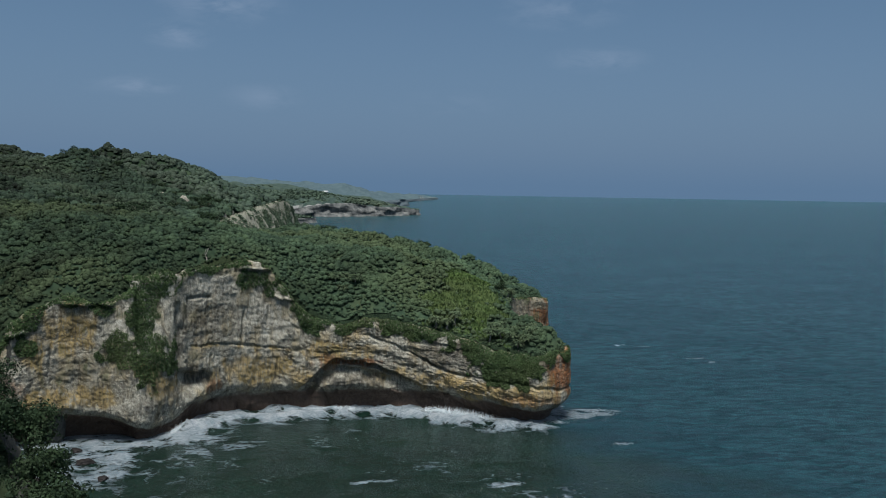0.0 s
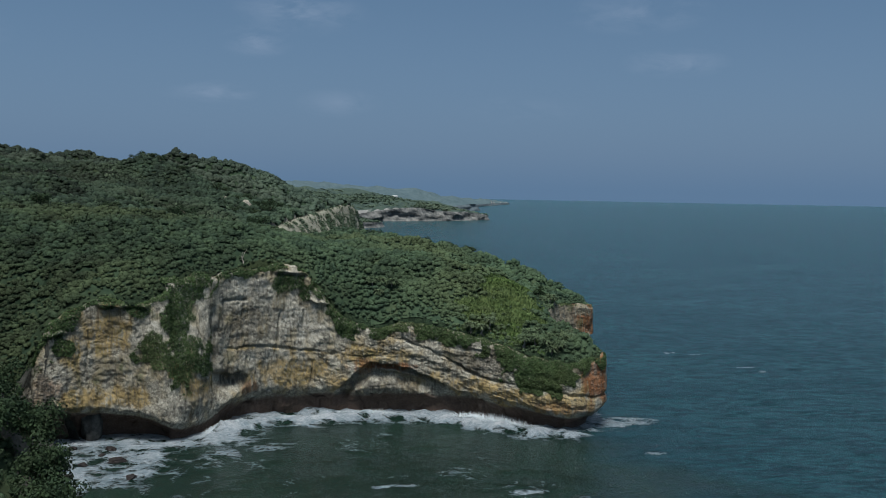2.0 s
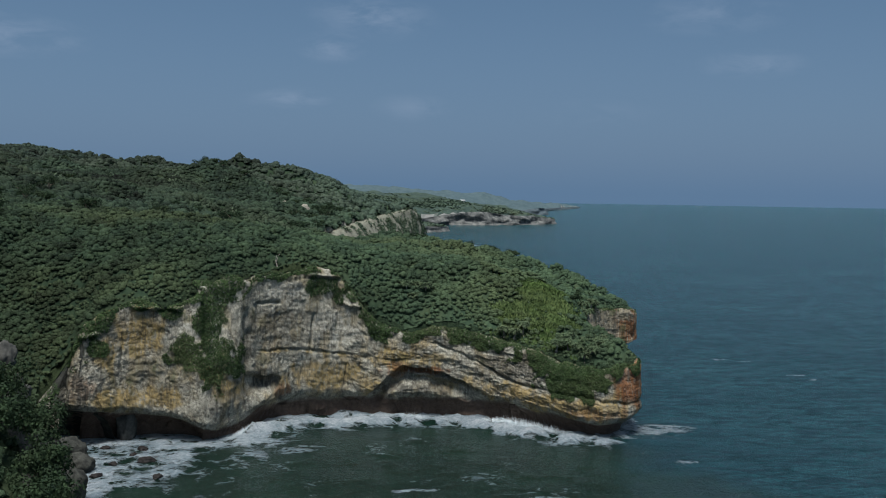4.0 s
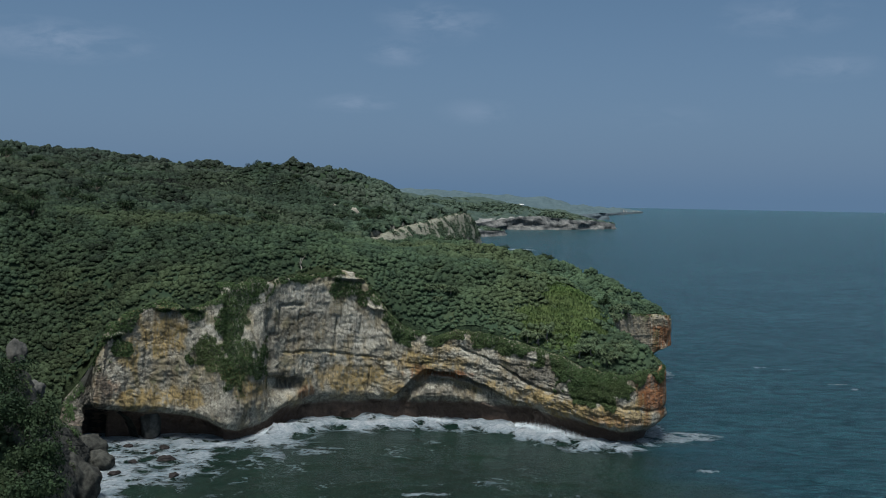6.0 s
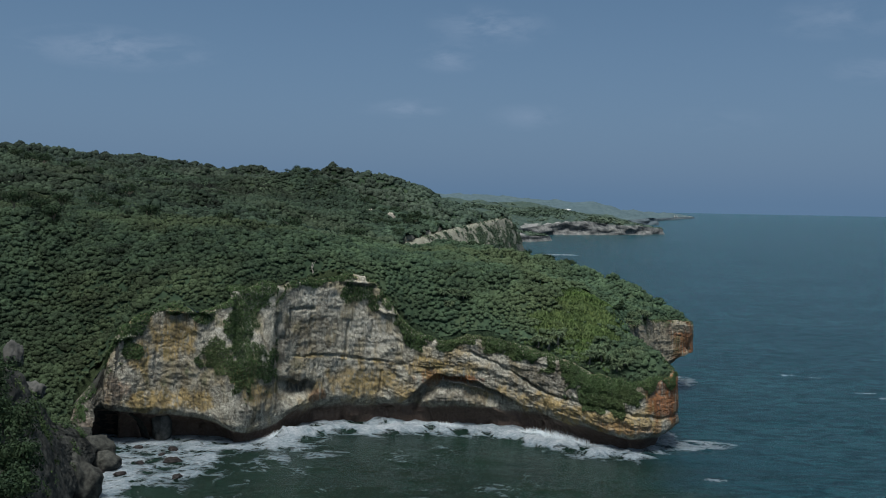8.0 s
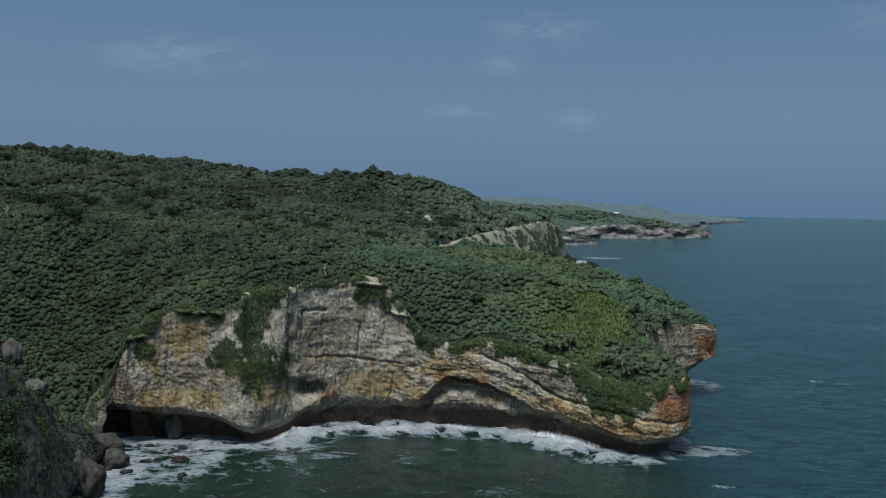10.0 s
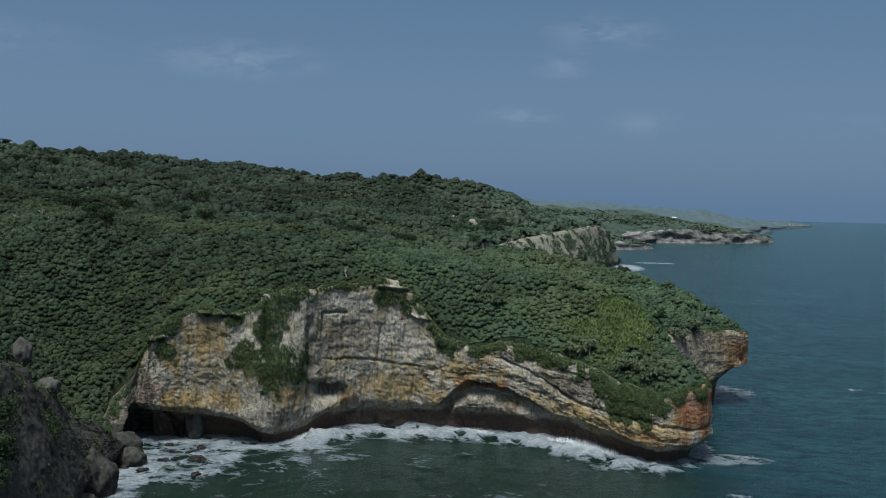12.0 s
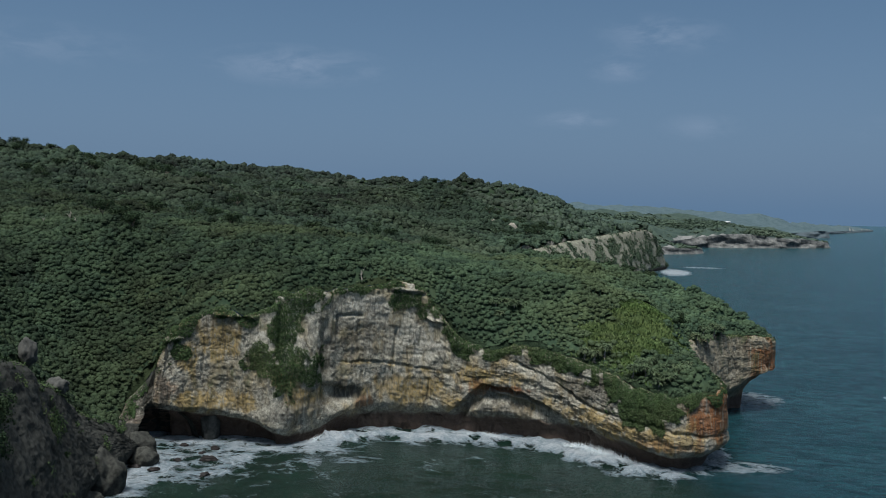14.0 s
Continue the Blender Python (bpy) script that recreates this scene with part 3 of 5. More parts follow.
    # the upright corner, with a hollow, darkened in colour too, and a smooth bulge beside its foot
    d -= 1.5 * front * groove(x, np.interp(z, (9, 14, 25), (-5.9, -6.3, -7.1)) + 0.4 * wob, 0.55) * smooth(z, 7, 10) * (1 - smooth(z, 23, 28))
    d += 0.8 * front * groove(x, -10.2 + 0.5 * wob, 2.2) * smooth(z, 5, 9) * (1 - smooth(z, 20, 27))
    roof = 12.6 + 0.8 * wob - 0.25 * (x + 4)
    d -= 1.9 * front * groove(x, -3.8, 2.2) * smooth(roof - z, 0, 0.8) * (1 - smooth(roof - z, 2.2, 4.6))
    d += 1.3 * front * groove(x, -3.6, 2.6) * groove(z, 6.2, 2.2)
    return d


def cliff_strip(stations, step, rows=PROFILE_ROWS, amp=1.0):
    st = ragged(spline(stations, step))
    tan = np.gradient(st[:, :2], axis=0)
    k = max(1, int(3.0 / step))
    ker = np.hanning(2 * k + 3)
    ker /= ker.sum()
    tan = np.stack([np.convolve(np.pad(tan[:, j], k + 1, mode="edge"), ker, "valid") for j in (0, 1)], 1)
    tan /= np.linalg.norm(tan, axis=1, keepdims=True)
    inw = np.stack([-tan[:, 1], tan[:, 0]], 1)
    o, z = profile(st)
    oo, zz, sec = [], [], []
    for j, n in enumerate(rows):
        for q in range(n):
            f = q / n
            oo.append(o[:, j] * (1 - f) + o[:, j + 1] * f)
            zz.append(z[:, j] * (1 - f) + z[:, j + 1] * f)
            sec.append(j + f)
    oo.append(o[:, -1])
    zz.append(z[:, -1])
    sec.append(9.0)
    oo, zz, sec = np.array(oo), np.array(zz), np.array(sec)
    R, C = oo.shape
    for _ in range(2):                      # round the profile's corners
        oo[1:-1] = (oo[:-2] + 2 * oo[1:-1] + oo[2:]) / 4
        zz[1:-1] = (zz[:-2] + 2 * zz[1:-1] + zz[2:]) / 4
    base = st[None, :, :2] + inw[None] * oo[..., None]
    P = np.concatenate([base, zz[..., None]], 2).reshape(-1, 3)
    W = (smooth(sec, 0.5, 2) * (1 - smooth(sec, 7.8, 8.4)))[:, None].repeat(C, 1).ravel()
    u = np.tile(np.r_[0, np.cumsum(np.hypot(*np.diff(st[:, :2], axis=0).T))], R)
    d = relief(P, u)
    d *= amp * W * (1 - 0.45 * smooth(P[:, 0], 62, 70) * (P[:, 1] < 222))
    P[:, :2] -= np.tile(inw, (R, 1)) * d[:, None]
    P[:, 2] += 0.25 * amp * W * perlin(P * 0.4 + 3)
    return P, R, C, sec, st, inw, o


def blotch(P, rows, n):
    """Stains with ragged edges: rows of x, z, half-width, half-height, strength."""
    total = np.zeros(len(P))
    for bx, bz, rx, rz, k in rows:
        q = 1 - np.hypot((P[:, 0] - bx) / rx, (P[:, 2] - bz) / rz)
        total = np.maximum(total, k * smooth(q + 0.55 * n, -0.05, 0.45))
    return total


OCHRE = ((-27, 23.5, 7, 5, 1), (-32.5, 20, 3, 5, .7), (-25, 10, 13, 2.4, 1), (-13.3, 14.5, 2, 2, 1), (-9.5, 11.3, 3, 2, .7), (7, 12, 7, 4, .8), (24, 14.2, 6, 2.4, 1),
         (18, 10, 4, 3, .6), (31, 14.8, 9, 2.4, .8), (45, 9.3, 9, 2.6, .85), (58, 8, 9, 2.6, .9), (67, 8, 7, 3.5, .8), (30, 18, 4, 2.4, .7))
PALE = ((-15, 24.5, 5, 4, 1), (-34.8, 23, 2.2, 2.4, 1), (-11, 29.5, 6, 3, .7), (0, 29.5, 6, 3.5, .9), (11, 21.5, 8, 5.5, 1), (3, 14.5, 8, 3.5, .5),
        (51, 18.8, 4, 1.6, .9), (34.6, 22, 2.4, 2.6, .8), (70, 16.8, 5, 1, .8), (70, 10.5, 6, 3, .5))
RUST = ((73.5, 13, 5, 6, 1), (31, 12.3, 8, 1.1, .9), (24, 12, 4, 2, .6), (66, 6.6, 9, 1.4, .4), (-36, 13, 3, 3, .4), (0.5, 8.2, 2, 1.6, .6))
# grey rock zones, plus painted shade in the hollow, corner and arch
GREY_SHADE = ((49.5, 14.5, 6, 4, .7), (0, 22.5, 8, 5.5, .45), (-4, 11, 3, 2.4, 1), (-12, 8.5, 6, 3.4, .45), (-26, 15.5, 6, 2.4, .3), (-6.5, 20, 1.5, 7, .5), (38, 19, 5, 2, .4), (28, 8, 9, 1.8, .75))


def stains(P, sec, C):
    """Where the rock is ochre, pale, rusty and mossy, where grey rock and painted-in shade darken it, and where the sea
    keeps it wet.
    """
    x, y, z = P.T
    n = fbm(P * 0.12, 3)
    n2 = fbm(P * (0.3, 0.3, 0.16) + 40, 3)
    front = (y > 186) & (y < 225)
    seam = np.interp(x, (-6, 3, 10, 18), (17.5, 17.0, 15.9, 15.0))
    thread = front * groove(z, seam - 0.2, 0.3) * smooth(x, -6, -2) * (1 - smooth(x, 14, 20))
    ochre = front * blotch(P, OCHRE, n2) + 0.9 * thread * smooth(n2, -0.4, 0.2) + 0.5 * front * smooth(n2, -0.15, 0.4) + 0.35 * (y > 240) * (y < 290)
    pale = front * blotch(P, PALE, n2) + 0.2 * (y > 480) + 0.3 * front * smooth(-n2, 0.1, 0.5) + 0.15 * (y > 225) * (y < 262)
    for x0, x1, z0, z1 in ((-28, -18.5, 28.0, 27.4), (5, 12.4, 33.0, 32.2)):
        pale += 0.25 * front * smooth(x, x0 - 1, x0) * (1 - smooth(x, x1, x1 + 1)) * groove(z, np.interp(x, (x0, x1), (z0, z1)) + 0.3, 0.5)
    rust = front * blotch(P, RUST, n2) + 0.95 * (y > 255) * (y < 285) * smooth(x + 2 * n, 82, 86) * smooth(n2 - 0.06 * (z - 15), -0.35, 0.1)
    moss = (y < 480) * smooth(n2 + 0.02 * (z - 20), 0.25, 0.7) * 0.7 + (y < 186) * 0.5 + (y > 480) * 0.45
    grey_shade = front * blotch(P, GREY_SHADE, n2) + 1.0 * (y < 191) * (x < -10) * smooth(n2, -0.75, -0.1) + front * smooth(-x, 37.5, 40) + 0.3 * (y > 225) * (y < 262)
    moss = np.clip(moss, 0, 1) * (1 - 0.7 * front * smooth(x, -8, 0) * (1 - smooth(x, 20, 32))) * (z > 7)
    s = sec[:, None].repeat(C, 1).ravel()
    wet = (1 - smooth(s + 0.45 * n, 3.3, 4.2)) * np.where(x > -6, 1 - smooth(z + 1.5 * n, 5.2, 6.6), 1)
    wet = np.maximum(wet, 1 - smooth(z + 1.2 * n, SEA + 1.0, SEA + 2.8))
    # also tints the end by the shore wall, at every height
    wet = np.maximum(wet, np.where((y < 189) & (x < -10), np.clip(0.3 + 0.3 * n, 0, 0.7), 0))
    wet = np.where(y > 330, 1 - smooth(z, 3, 5), wet)
    return np.clip(np.stack([ochre, np.clip(pale, 0, 1), rust, moss], 1), 0, 1), np.clip(wet, 0, 1), np.clip(grey_shade, 0, 1)


def cliff_object(name, strip, label, mat):
    P, R, C, sec, st, inw, o = strip
    me = mesh_np(name, P, grid_faces(R, C)[:, ::-1], mat, False)
    rgba, wet, grey_shade = stains(P, sec, C)
    me.attributes.new("stain", "FLOAT_COLOR", "POINT").data.foreach_set("color", rgba.astype(np.float32).ravel())
    add_float(me, "wet", wet)
    add_float(me, "grey_shade", grey_shade)
    return tagged(new(name, me), label, "cliff", kind="structure")


near_strip = cliff_strip(SHORE_NEAR + SHORE_FRONT[:1], 0.5)
front_strip = cliff_strip(SHORE_NEAR[-3:] + SHORE_FRONT + SHORE_LEE[:2], 0.24, (4, 8, 8, 9, 6, 44, 44, 8, 4))
lee_strip = cliff_strip(SHORE_FRONT[-1:] + SHORE_LEE, 0.4)
far_strip = cliff_strip(SHORE_FAR, 1.6, (2, 2, 2, 2, 2, 14, 14, 3, 2), 0.6)
cliff_object("cliff_near", near_strip, "dark grey limestone shore wall, overgrown, above the cove", STONE)
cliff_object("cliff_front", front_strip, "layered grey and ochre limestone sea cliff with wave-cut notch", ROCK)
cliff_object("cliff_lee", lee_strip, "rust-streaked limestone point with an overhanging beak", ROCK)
cliff_object("cliff_distant", far_strip, "pale limestone cliffs of the next bay", ROCK)

# ---- land ----
SPOTS_NEAR = [
    (-35, 213, 36), (-12, 211, 36.3), (2, 217, 37), (11, 222, 34.8), (21, 226, 31), (36, 221, 28), (57, 224, 25.8), (66, 231, 28.2),
    (62, 240, 29.5), (48, 235, 31), (30, 250, 34), (62, 287, 31.0), (48, 296, 33.3), (20, 304, 36), (2, 305, 33), (-20, 256, 40),
    (-46, 248, 42), (-73, 226, 44), (-62, 205, 26), (-47, 201, 18), (61, 204, 18.6), (50, 210, 20.5), (82, 268, 21.5), (-32, 138, 30), (-36, 152, 22),
    (-39, 166, 12.5), (-27, 120, 30), (-55, 150, 36), (-60, 178, 20), (-85, 195, 36), (-100, 140, 46),
]
SPOTS_HILLS = [
    (4, 410, 35), (-43, 450, 39), (-20, 570, 38), (-75, 594, 52), (-80, 625, 67), (-142, 392, 65), (-181, 906, 77), (-253, 882, 81),
    (-40, 735, 66), (-5, 760, 54), (13, 800, 43), (48, 850, 36), (-228, 420, 75.5), (-325, 600, 81), (-252, 700, 74), (-420, 480, 82),
    (-600, 800, 84), (-105, 500, 46), (-120, 330, 52), (-200, 300, 60), (-130, 760, 54), (-40, 350, 38), (-75, 320, 44), (0, 690, 43),
    (-215, 890, 66), (-300, 150, 60), (-700, 1200, 76), (-54, 632, 55), (-115, 400, 57), (15, 640, 28), (-190, 560, 58), (-98, 640, 60),
]


BRINK = ragged(spline(np.vstack([SHORE_NEAR, SHORE_FRONT, SHORE_LEE, SHORE_FAR[1:]]), 0.6))
_t = np.gradient(BRINK[:, :2], axis=0)
_t = np.stack([np.convolve(np.pad(_t[:, j], 3, mode="edge"), np.ones(7) / 7, "valid") for j in (0, 1)], 1)
_t /= np.linalg.norm(_t, axis=1, keepdims=True)
FACE_LINE = BRINK[:, :2].copy()
WATER_LINE = FACE_LINE + np.stack([-_t[:, 1], _t[:, 0]], 1) * BRINK[:, 4:5]
BRINK = np.column_stack([BRINK[:, :2] + np.stack([-_t[:, 1], _t[:, 0]], 1) * (BRINK[:, 5:6] + 1.0), BRINK[:, 2]])
LAND = np.vstack([BRINK[:, :2], [(-900, 1400), (-900, 0), (-75, 0)]])

_c = np.vstack([SPOTS_NEAR, SPOTS_HILLS, [(b[0], b[1], b[2]) for b in BRINK[::9]]]).astype(float)
_k = np.sqrt(((_c[:, None, :2] - _c[None, :, :2]) ** 2).sum(-1) + 9.0)
_w = np.linalg.solve(_k + 0.6 * np.eye(len(_c)) * 0.0 - 1.5 * np.eye(len(_c)), _c[:, 2] - _c[:, 2].mean())


def height(pts):
    """Height of the ground at (n, 2) places."""
    h = np.empty(len(pts))
    for k in range(0, len(pts), 4000):
        d = np.sqrt(((pts[k:k + 4000, None, :2] - _c[None, :, :2]) ** 2).sum(-1) + 9.0)
        h[k:k + 4000] = d @ _w + _c[:, 2].mean()
    q = np.column_stack([pts[:, :2], np.zeros(len(pts))])
    far = smooth(pts[:, 1], 230, 420)
    ridged = 1 - 2 * np.abs(perlin(q * 0.014 + 5))
    return h + 0.7 * perlin(q * 0.09) - 2.2 * smooth(-pts[:, 0], 50, 150) + far * (-1.0 + 3.0 * (ridged - 0.4) + 4.5 * perlin(q * 0.021 + 7) + 2.4 * perlin(q * 0.05 + 3))


def lawn_mask(pts):
    x, y = pts[:, 0], pts[:, 1]
    q = np.column_stack([x, y, 0 * x])
    r = np.hypot((x - 57 - 0.12 * (y - 224)) / 13.5, (y - 223) / 23.0)
    return np.clip(0.92 - r + 0.55 * fbm(q * (0.09, 0.26, 0), 3), 0, 1)


def axis(lo, hi, step, grow, end_lo, end_hi):
    mid = list(np.arange(lo, hi + 1e-6, step))
    s, v = step, hi
    while v < end_hi:
        s *= grow
        v += s
        mid.append(v)
    s, v = step, lo
    while v > end_lo:
        s *= grow
        v -= s
        mid.insert(0, v)
    return np.array(mid)


def land_object():
    gx, gy = axis(-60, 95, 1.1, 1.06, -800, 100), axis(100, 310, 1.1, 1.03, 5, 1350)
    X, Y = np.meshgrid(gx, gy)
    pts = np.column_stack([X.ravel(), Y.ravel()])
    ins = inside(LAND, pts)
    z = height(pts)
    # pull the rim of the sheet onto the brink
    f = grid_faces(len(gy), len(gx))
    keep = ins[f].any(1)
    f = f[keep]
    rim = np.unique(f[~ins[f]])
    d, i = nearest(BRINK, pts[rim])
    pts[rim], z[rim] = BRINK[i, :2], BRINK[i, 2] - 0.1
    used = np.unique(f)
    back = np.full(len(pts), -1)
    back[used] = np.arange(len(used))
    me = mesh_np("ground", np.column_stack([pts, z])[used], back[f], GROUND)
    add_float(me, "lawn", smooth(lawn_mask(pts[used]), 0.15, 0.6))
    return tagged(new("ground", me), "green hilly headland above the sea cliffs", "ground", kind="structure")


land_object()


# ---- sea ----
def sea_object():
    gx, gy = axis(-50, 100, 0.8, 1.06, -4200, 4600), axis(145, 240, 0.8, 1.04, -2500, 4900)
    X, Y = np.meshgrid(gx, gy)
    pts = np.column_stack([X.ravel(), Y.ravel()])
    n = len(pts)
    near = (pts[:, 0] > -90) & (pts[:, 0] < 180) & (pts[:, 1] > 60) & (pts[:, 1] < 1000)
    d = np.full(n, 999.0)
    d[near], _ = nearest(WATER_LINE[::2], pts[near])
    x, y = pts.T
    q = np.column_stack([x, y, np.zeros(n)])
    n1, n2 = perlin(q * 0.06 + 3), fbm(q * 0.17 + 8, 3)
    # surf under the front wall, wide in the cove, trailing off the point
    wide = np.interp(x, (-45, -30, -16, -8, 0, 12, 30, 48, 60, 70, 80), (16, 26, 11, 11, 19, 18, 17, 18, 14, 11, 7))
    band = np.where((y < 235) & (y > 150) & (x < 84), 1 - d / (wide * (1 + 0.35 * n1)), 0)
    foam = smooth(band, 0.0, 0.55) * (0.47 + 0.24 * n2 + 0.24 * smooth(band + 0.3 * n1, 0.35, 0.85))
    cove = smooth(1 - np.hypot((x + 27) / 21, (y - 182) / 27), 0, 0.5) * (0.57 + 0.26 * n2)
    cove = np.maximum(cove, smooth(1 - np.hypot((x + 18) / 34, (y - 181) / 33), 0, 0.6) * (0.35 + 0.24 * n2))
    tail = smooth(1 - np.hypot((x - 79) / 14, (y - 206 - 0.1 * (x - 79)) / 7), 0, 0.6) * 0.56
    lee = smooth(1 - np.hypot((x - 88) / 11, (y - 282) / 14), 0, 0.5) * 0.6
    wisp = np.zeros(n)
    for wx, wy, a, b, turn, s in ((128, 294, 10, 1.6, -0.35, .58), (138, 271, 5, 1.6, -0.1, .56), (139, 263, 2.5, 3, 0, .52), (48, 158, 5, 3, 0, .48),
                                  (26, 163, 8, 2.0, 0.1, .40), (5, 190, 9, 5, 0.4, .38), (78, 845, 20, 70, 0, .80), (104, 930, 30, 10, 0, .56), (78, 180, 4, 2, 0, .5)):
        c, sn = math.cos(turn), math.sin(turn)
        u, v = (x - wx) * c + (y - wy) * sn, (y - wy) * c - (x - wx) * sn
        wisp = np.maximum(wisp, smooth(1 - np.hypot(u / a, v / b), 0, 0.7) * (s + 0.12))
    shore = np.where((y > 330) & (d < 14), 0.58 * (1 - d / 14), 0)
    calm_water = smooth(-(x - 72), -2, 8) * smooth(y, 120, 150) * (1 - smooth(y, 215, 226)) * (x > -50)
    flecks = calm_water * (0.22 + 0.13 * fbm(q * 0.05 + 21, 3) + 0.10 * n2)
    foam = np.maximum.reduce([foam, cove, tail, lee, wisp, shore, flecks])
    calm = smooth(-(x - 74 - 12 * n1 - 0.25 * (200 - y)), -14, 16) * smooth(y, 60, 110) * (1 - smooth(y, 226, 236)) * (x > -70)
    crest = groove(d, 6.5 + 2.5 * n1, 1.8) * smooth(n2 + 0.5 * n1, -0.5, 0.3) * smooth(x, -2, 4) * (1 - smooth(x, 64, 72)) * (y > 180) * (y < 225)
    burst = np.exp(-((x + 4.5) / 2.2) ** 2 - ((y - 202.5) / 2.4) ** 2) + 0.6 * np.exp(-((x + 1) / 3) ** 2 - ((y - 205.5) / 2.5) ** 2)
    foam = np.clip(foam + 0.28 * crest + 0.5 * burst, 0, 1)
    runup = smooth(band, 0.35, 0.9) * (0.8 + 0.9 * n2 + 0.5 * fbm(q * 0.55, 2)) * smooth(x, -9, 2)
    z = SEA + 0.22 * fbm(q * 0.12, 3) * (1 - 0.6 * calm) * smooth(-np.hypot(x - 40, y - 200), -420, -150)
    z += 0.8 * crest + burst * (2.2 + 1.5 * fbm(q * 0.9 + 5, 3)) + np.clip(0.7 * runup, 0, 1.6) + 0.35 * foam * np.clip(n2, -0.6, 1) * near
    me = mesh_np("water", np.column_stack([x, y, z]), grid_faces(len(gy), len(gx)), WATER)
    add_float(me, "foam", foam)
    add_float(me, "calm", calm)
    return tagged(new("water", me), "green-blue sea with white surf along the rocks", "sea", kind="structure")


sea_object()


# ---- foliage ----
def clump(seed, lumps, leaves, size, squash=0.75, core=True):
    """A unit bush: a few lumps set with leaf blades, as quads."""
    r = np.random.default_rng(seed)
    V, F = [], []
    n_v = 0
    for k in range(lumps):
        a, rad = r.uniform(0, 6.28), (0.0 if k == 0 else r.uniform(0.35, 0.62))
        c = np.array([math.cos(a) * rad, math.sin(a) * rad, r.uniform(0.0, 0.28) if k else 0.3])
        s = r.uniform(0.42, 0.62) if k else 0.72
        m = int(leaves * s / 0.55)
        d = r.normal(size=(m, 3))
        d[:, 2] = np.abs(d[:, 2]) * 0.9 - 0.25
        d /= np.linalg.norm(d, axis=1, keepdims=True)
        p = c + d * s * r.uniform(0.82, 1.08, (m, 1)) * (1, 1, squash)
        nrm = d * 0.75 + r.normal(size=(m, 3)) * 0.42 + (0, 0, 0.35)
        nrm /= np.linalg.norm(nrm, axis=1, keepdims=True)
        u = np.cross(nrm, r.normal(size=(m, 3)))
        u /= np.linalg.norm(u, axis=1, keepdims=True)
        w = np.cross(nrm, u)
        l = size * r.uniform(0.7, 1.35, (m, 1))
        q = np.stack([p - u * l, p - w * l * 0.6 + nrm * l * 0.12, p + u * l, p + w * l * 0.6 + nrm * l * 0.12], 1)
        V.append(q.reshape(-1, 3))
        F.append(np.arange(4 * m).reshape(-1, 4) + n_v)
        n_v += 4 * m
    if core:
        R, C = 4, 8
        th, ph = np.meshgrid(np.linspace(0.05, 1.9, R), np.linspace(0, 2 * math.pi, C), indexing="ij")
        v = np.stack([np.sin(th) * np.cos(ph) * 0.8, np.sin(th) * np.sin(ph) * 0.8, np.cos(th) * 0.62 * squash / 0.75 + 0.16], -1).reshape(-1, 3)
        V.append(v)
        F.append(grid_faces(R, C) + n_v)
    return np.vstack(V), np.vstack(F)


def scatter(templates, pos, size, tall, seed):
    """Joins turned and scaled copies of the templates at pos into one pair of arrays."""
    r = np.random.default_rng(seed)
    which, turn = r.integers(0, len(templates), len(pos)), r.uniform(0, 6.28, len(pos))
    VV, FF, off = [], [], 0
    for k, (v, f) in enumerate(templates):
        i = np.where(which == k)[0]
        if not len(i):
            continue
        c, s = np.cos(turn[i])[:, None], np.sin(turn[i])[:, None]
        x, y = v[:, 0][None], v[:, 1][None]
        q = np.stack([(x * c - y * s) * size[i, None] + pos[i, 0:1], (x * s + y * c) * size[i, None] + pos[i, 1:2],
                      v[:, 2][None] * tall[i, None] + pos[i, 2:3]], -1)
        VV.append(q.reshape(-1, 3))
        FF.append((f[None] + (np.arange(len(i)) * len(v))[:, None, None]).reshape(-1, 4) + off)
        off += len(i) * len(v)
    return np.vstack(VV), np.vstack(FF)


def jittered(x0, x1, y0, y1, step, seed):
    r = np.random.default_rng(seed)
    gx, gy = np.meshgrid(np.arange(x0, x1, step), np.arange(y0, y1, step))
    p = np.column_stack([gx.ravel(), gy.ravel()])
    return p + r.uniform(-0.5, 0.5, p.shape) * step, r


def cover(name, box, step, size, tall, templates, mat, label, seed, keep=None, sink=0.25):
    p, r = jittered(*box, step, seed)
    p = p[inside(LAND, p)]
    if keep is not None:
        p = p[keep(p)]
    q = np.column_stack([p, np.zeros(len(p))])
    s = size * np.clip(1 + 0.3 * r.normal(size=len(p)) + 0.45 * perlin(q * 0.16 / size), 0.45, 2.1)
    t = tall * s / size * r.uniform(0.75, 1.3, len(p))
    pos = np.column_stack([p, height(p) - sink * t])
    v, f = scatter(templates, pos, s, t, seed + 1)
    return tagged(new(name, mesh_np(name, v, f, mat, False)), label, "shrubs", kind="stuff")


FINE = [clump(k, 5, 30, 0.13, 0.75, False) for k in range(8)]
MEDIUM = [clump(20 + k, 4, 20, 0.17, 0.9, False) for k in range(5)]
SPARSE = [clump(60 + k, 3, 12, 0.30, 0.9, False) for k in range(4)]


def near_keep(p):
    d, _ = nearest(BRINK[::2], p)
    r = np.random.default_rng(5)
    lawn = smooth(lawn_mask(p), 0.1, 0.45)
    return (d > 0.2) & (r.uniform(size=len(p)) > lawn * 0.86) & (p[:, 0] > 60 - 0.76 * p[:, 1])


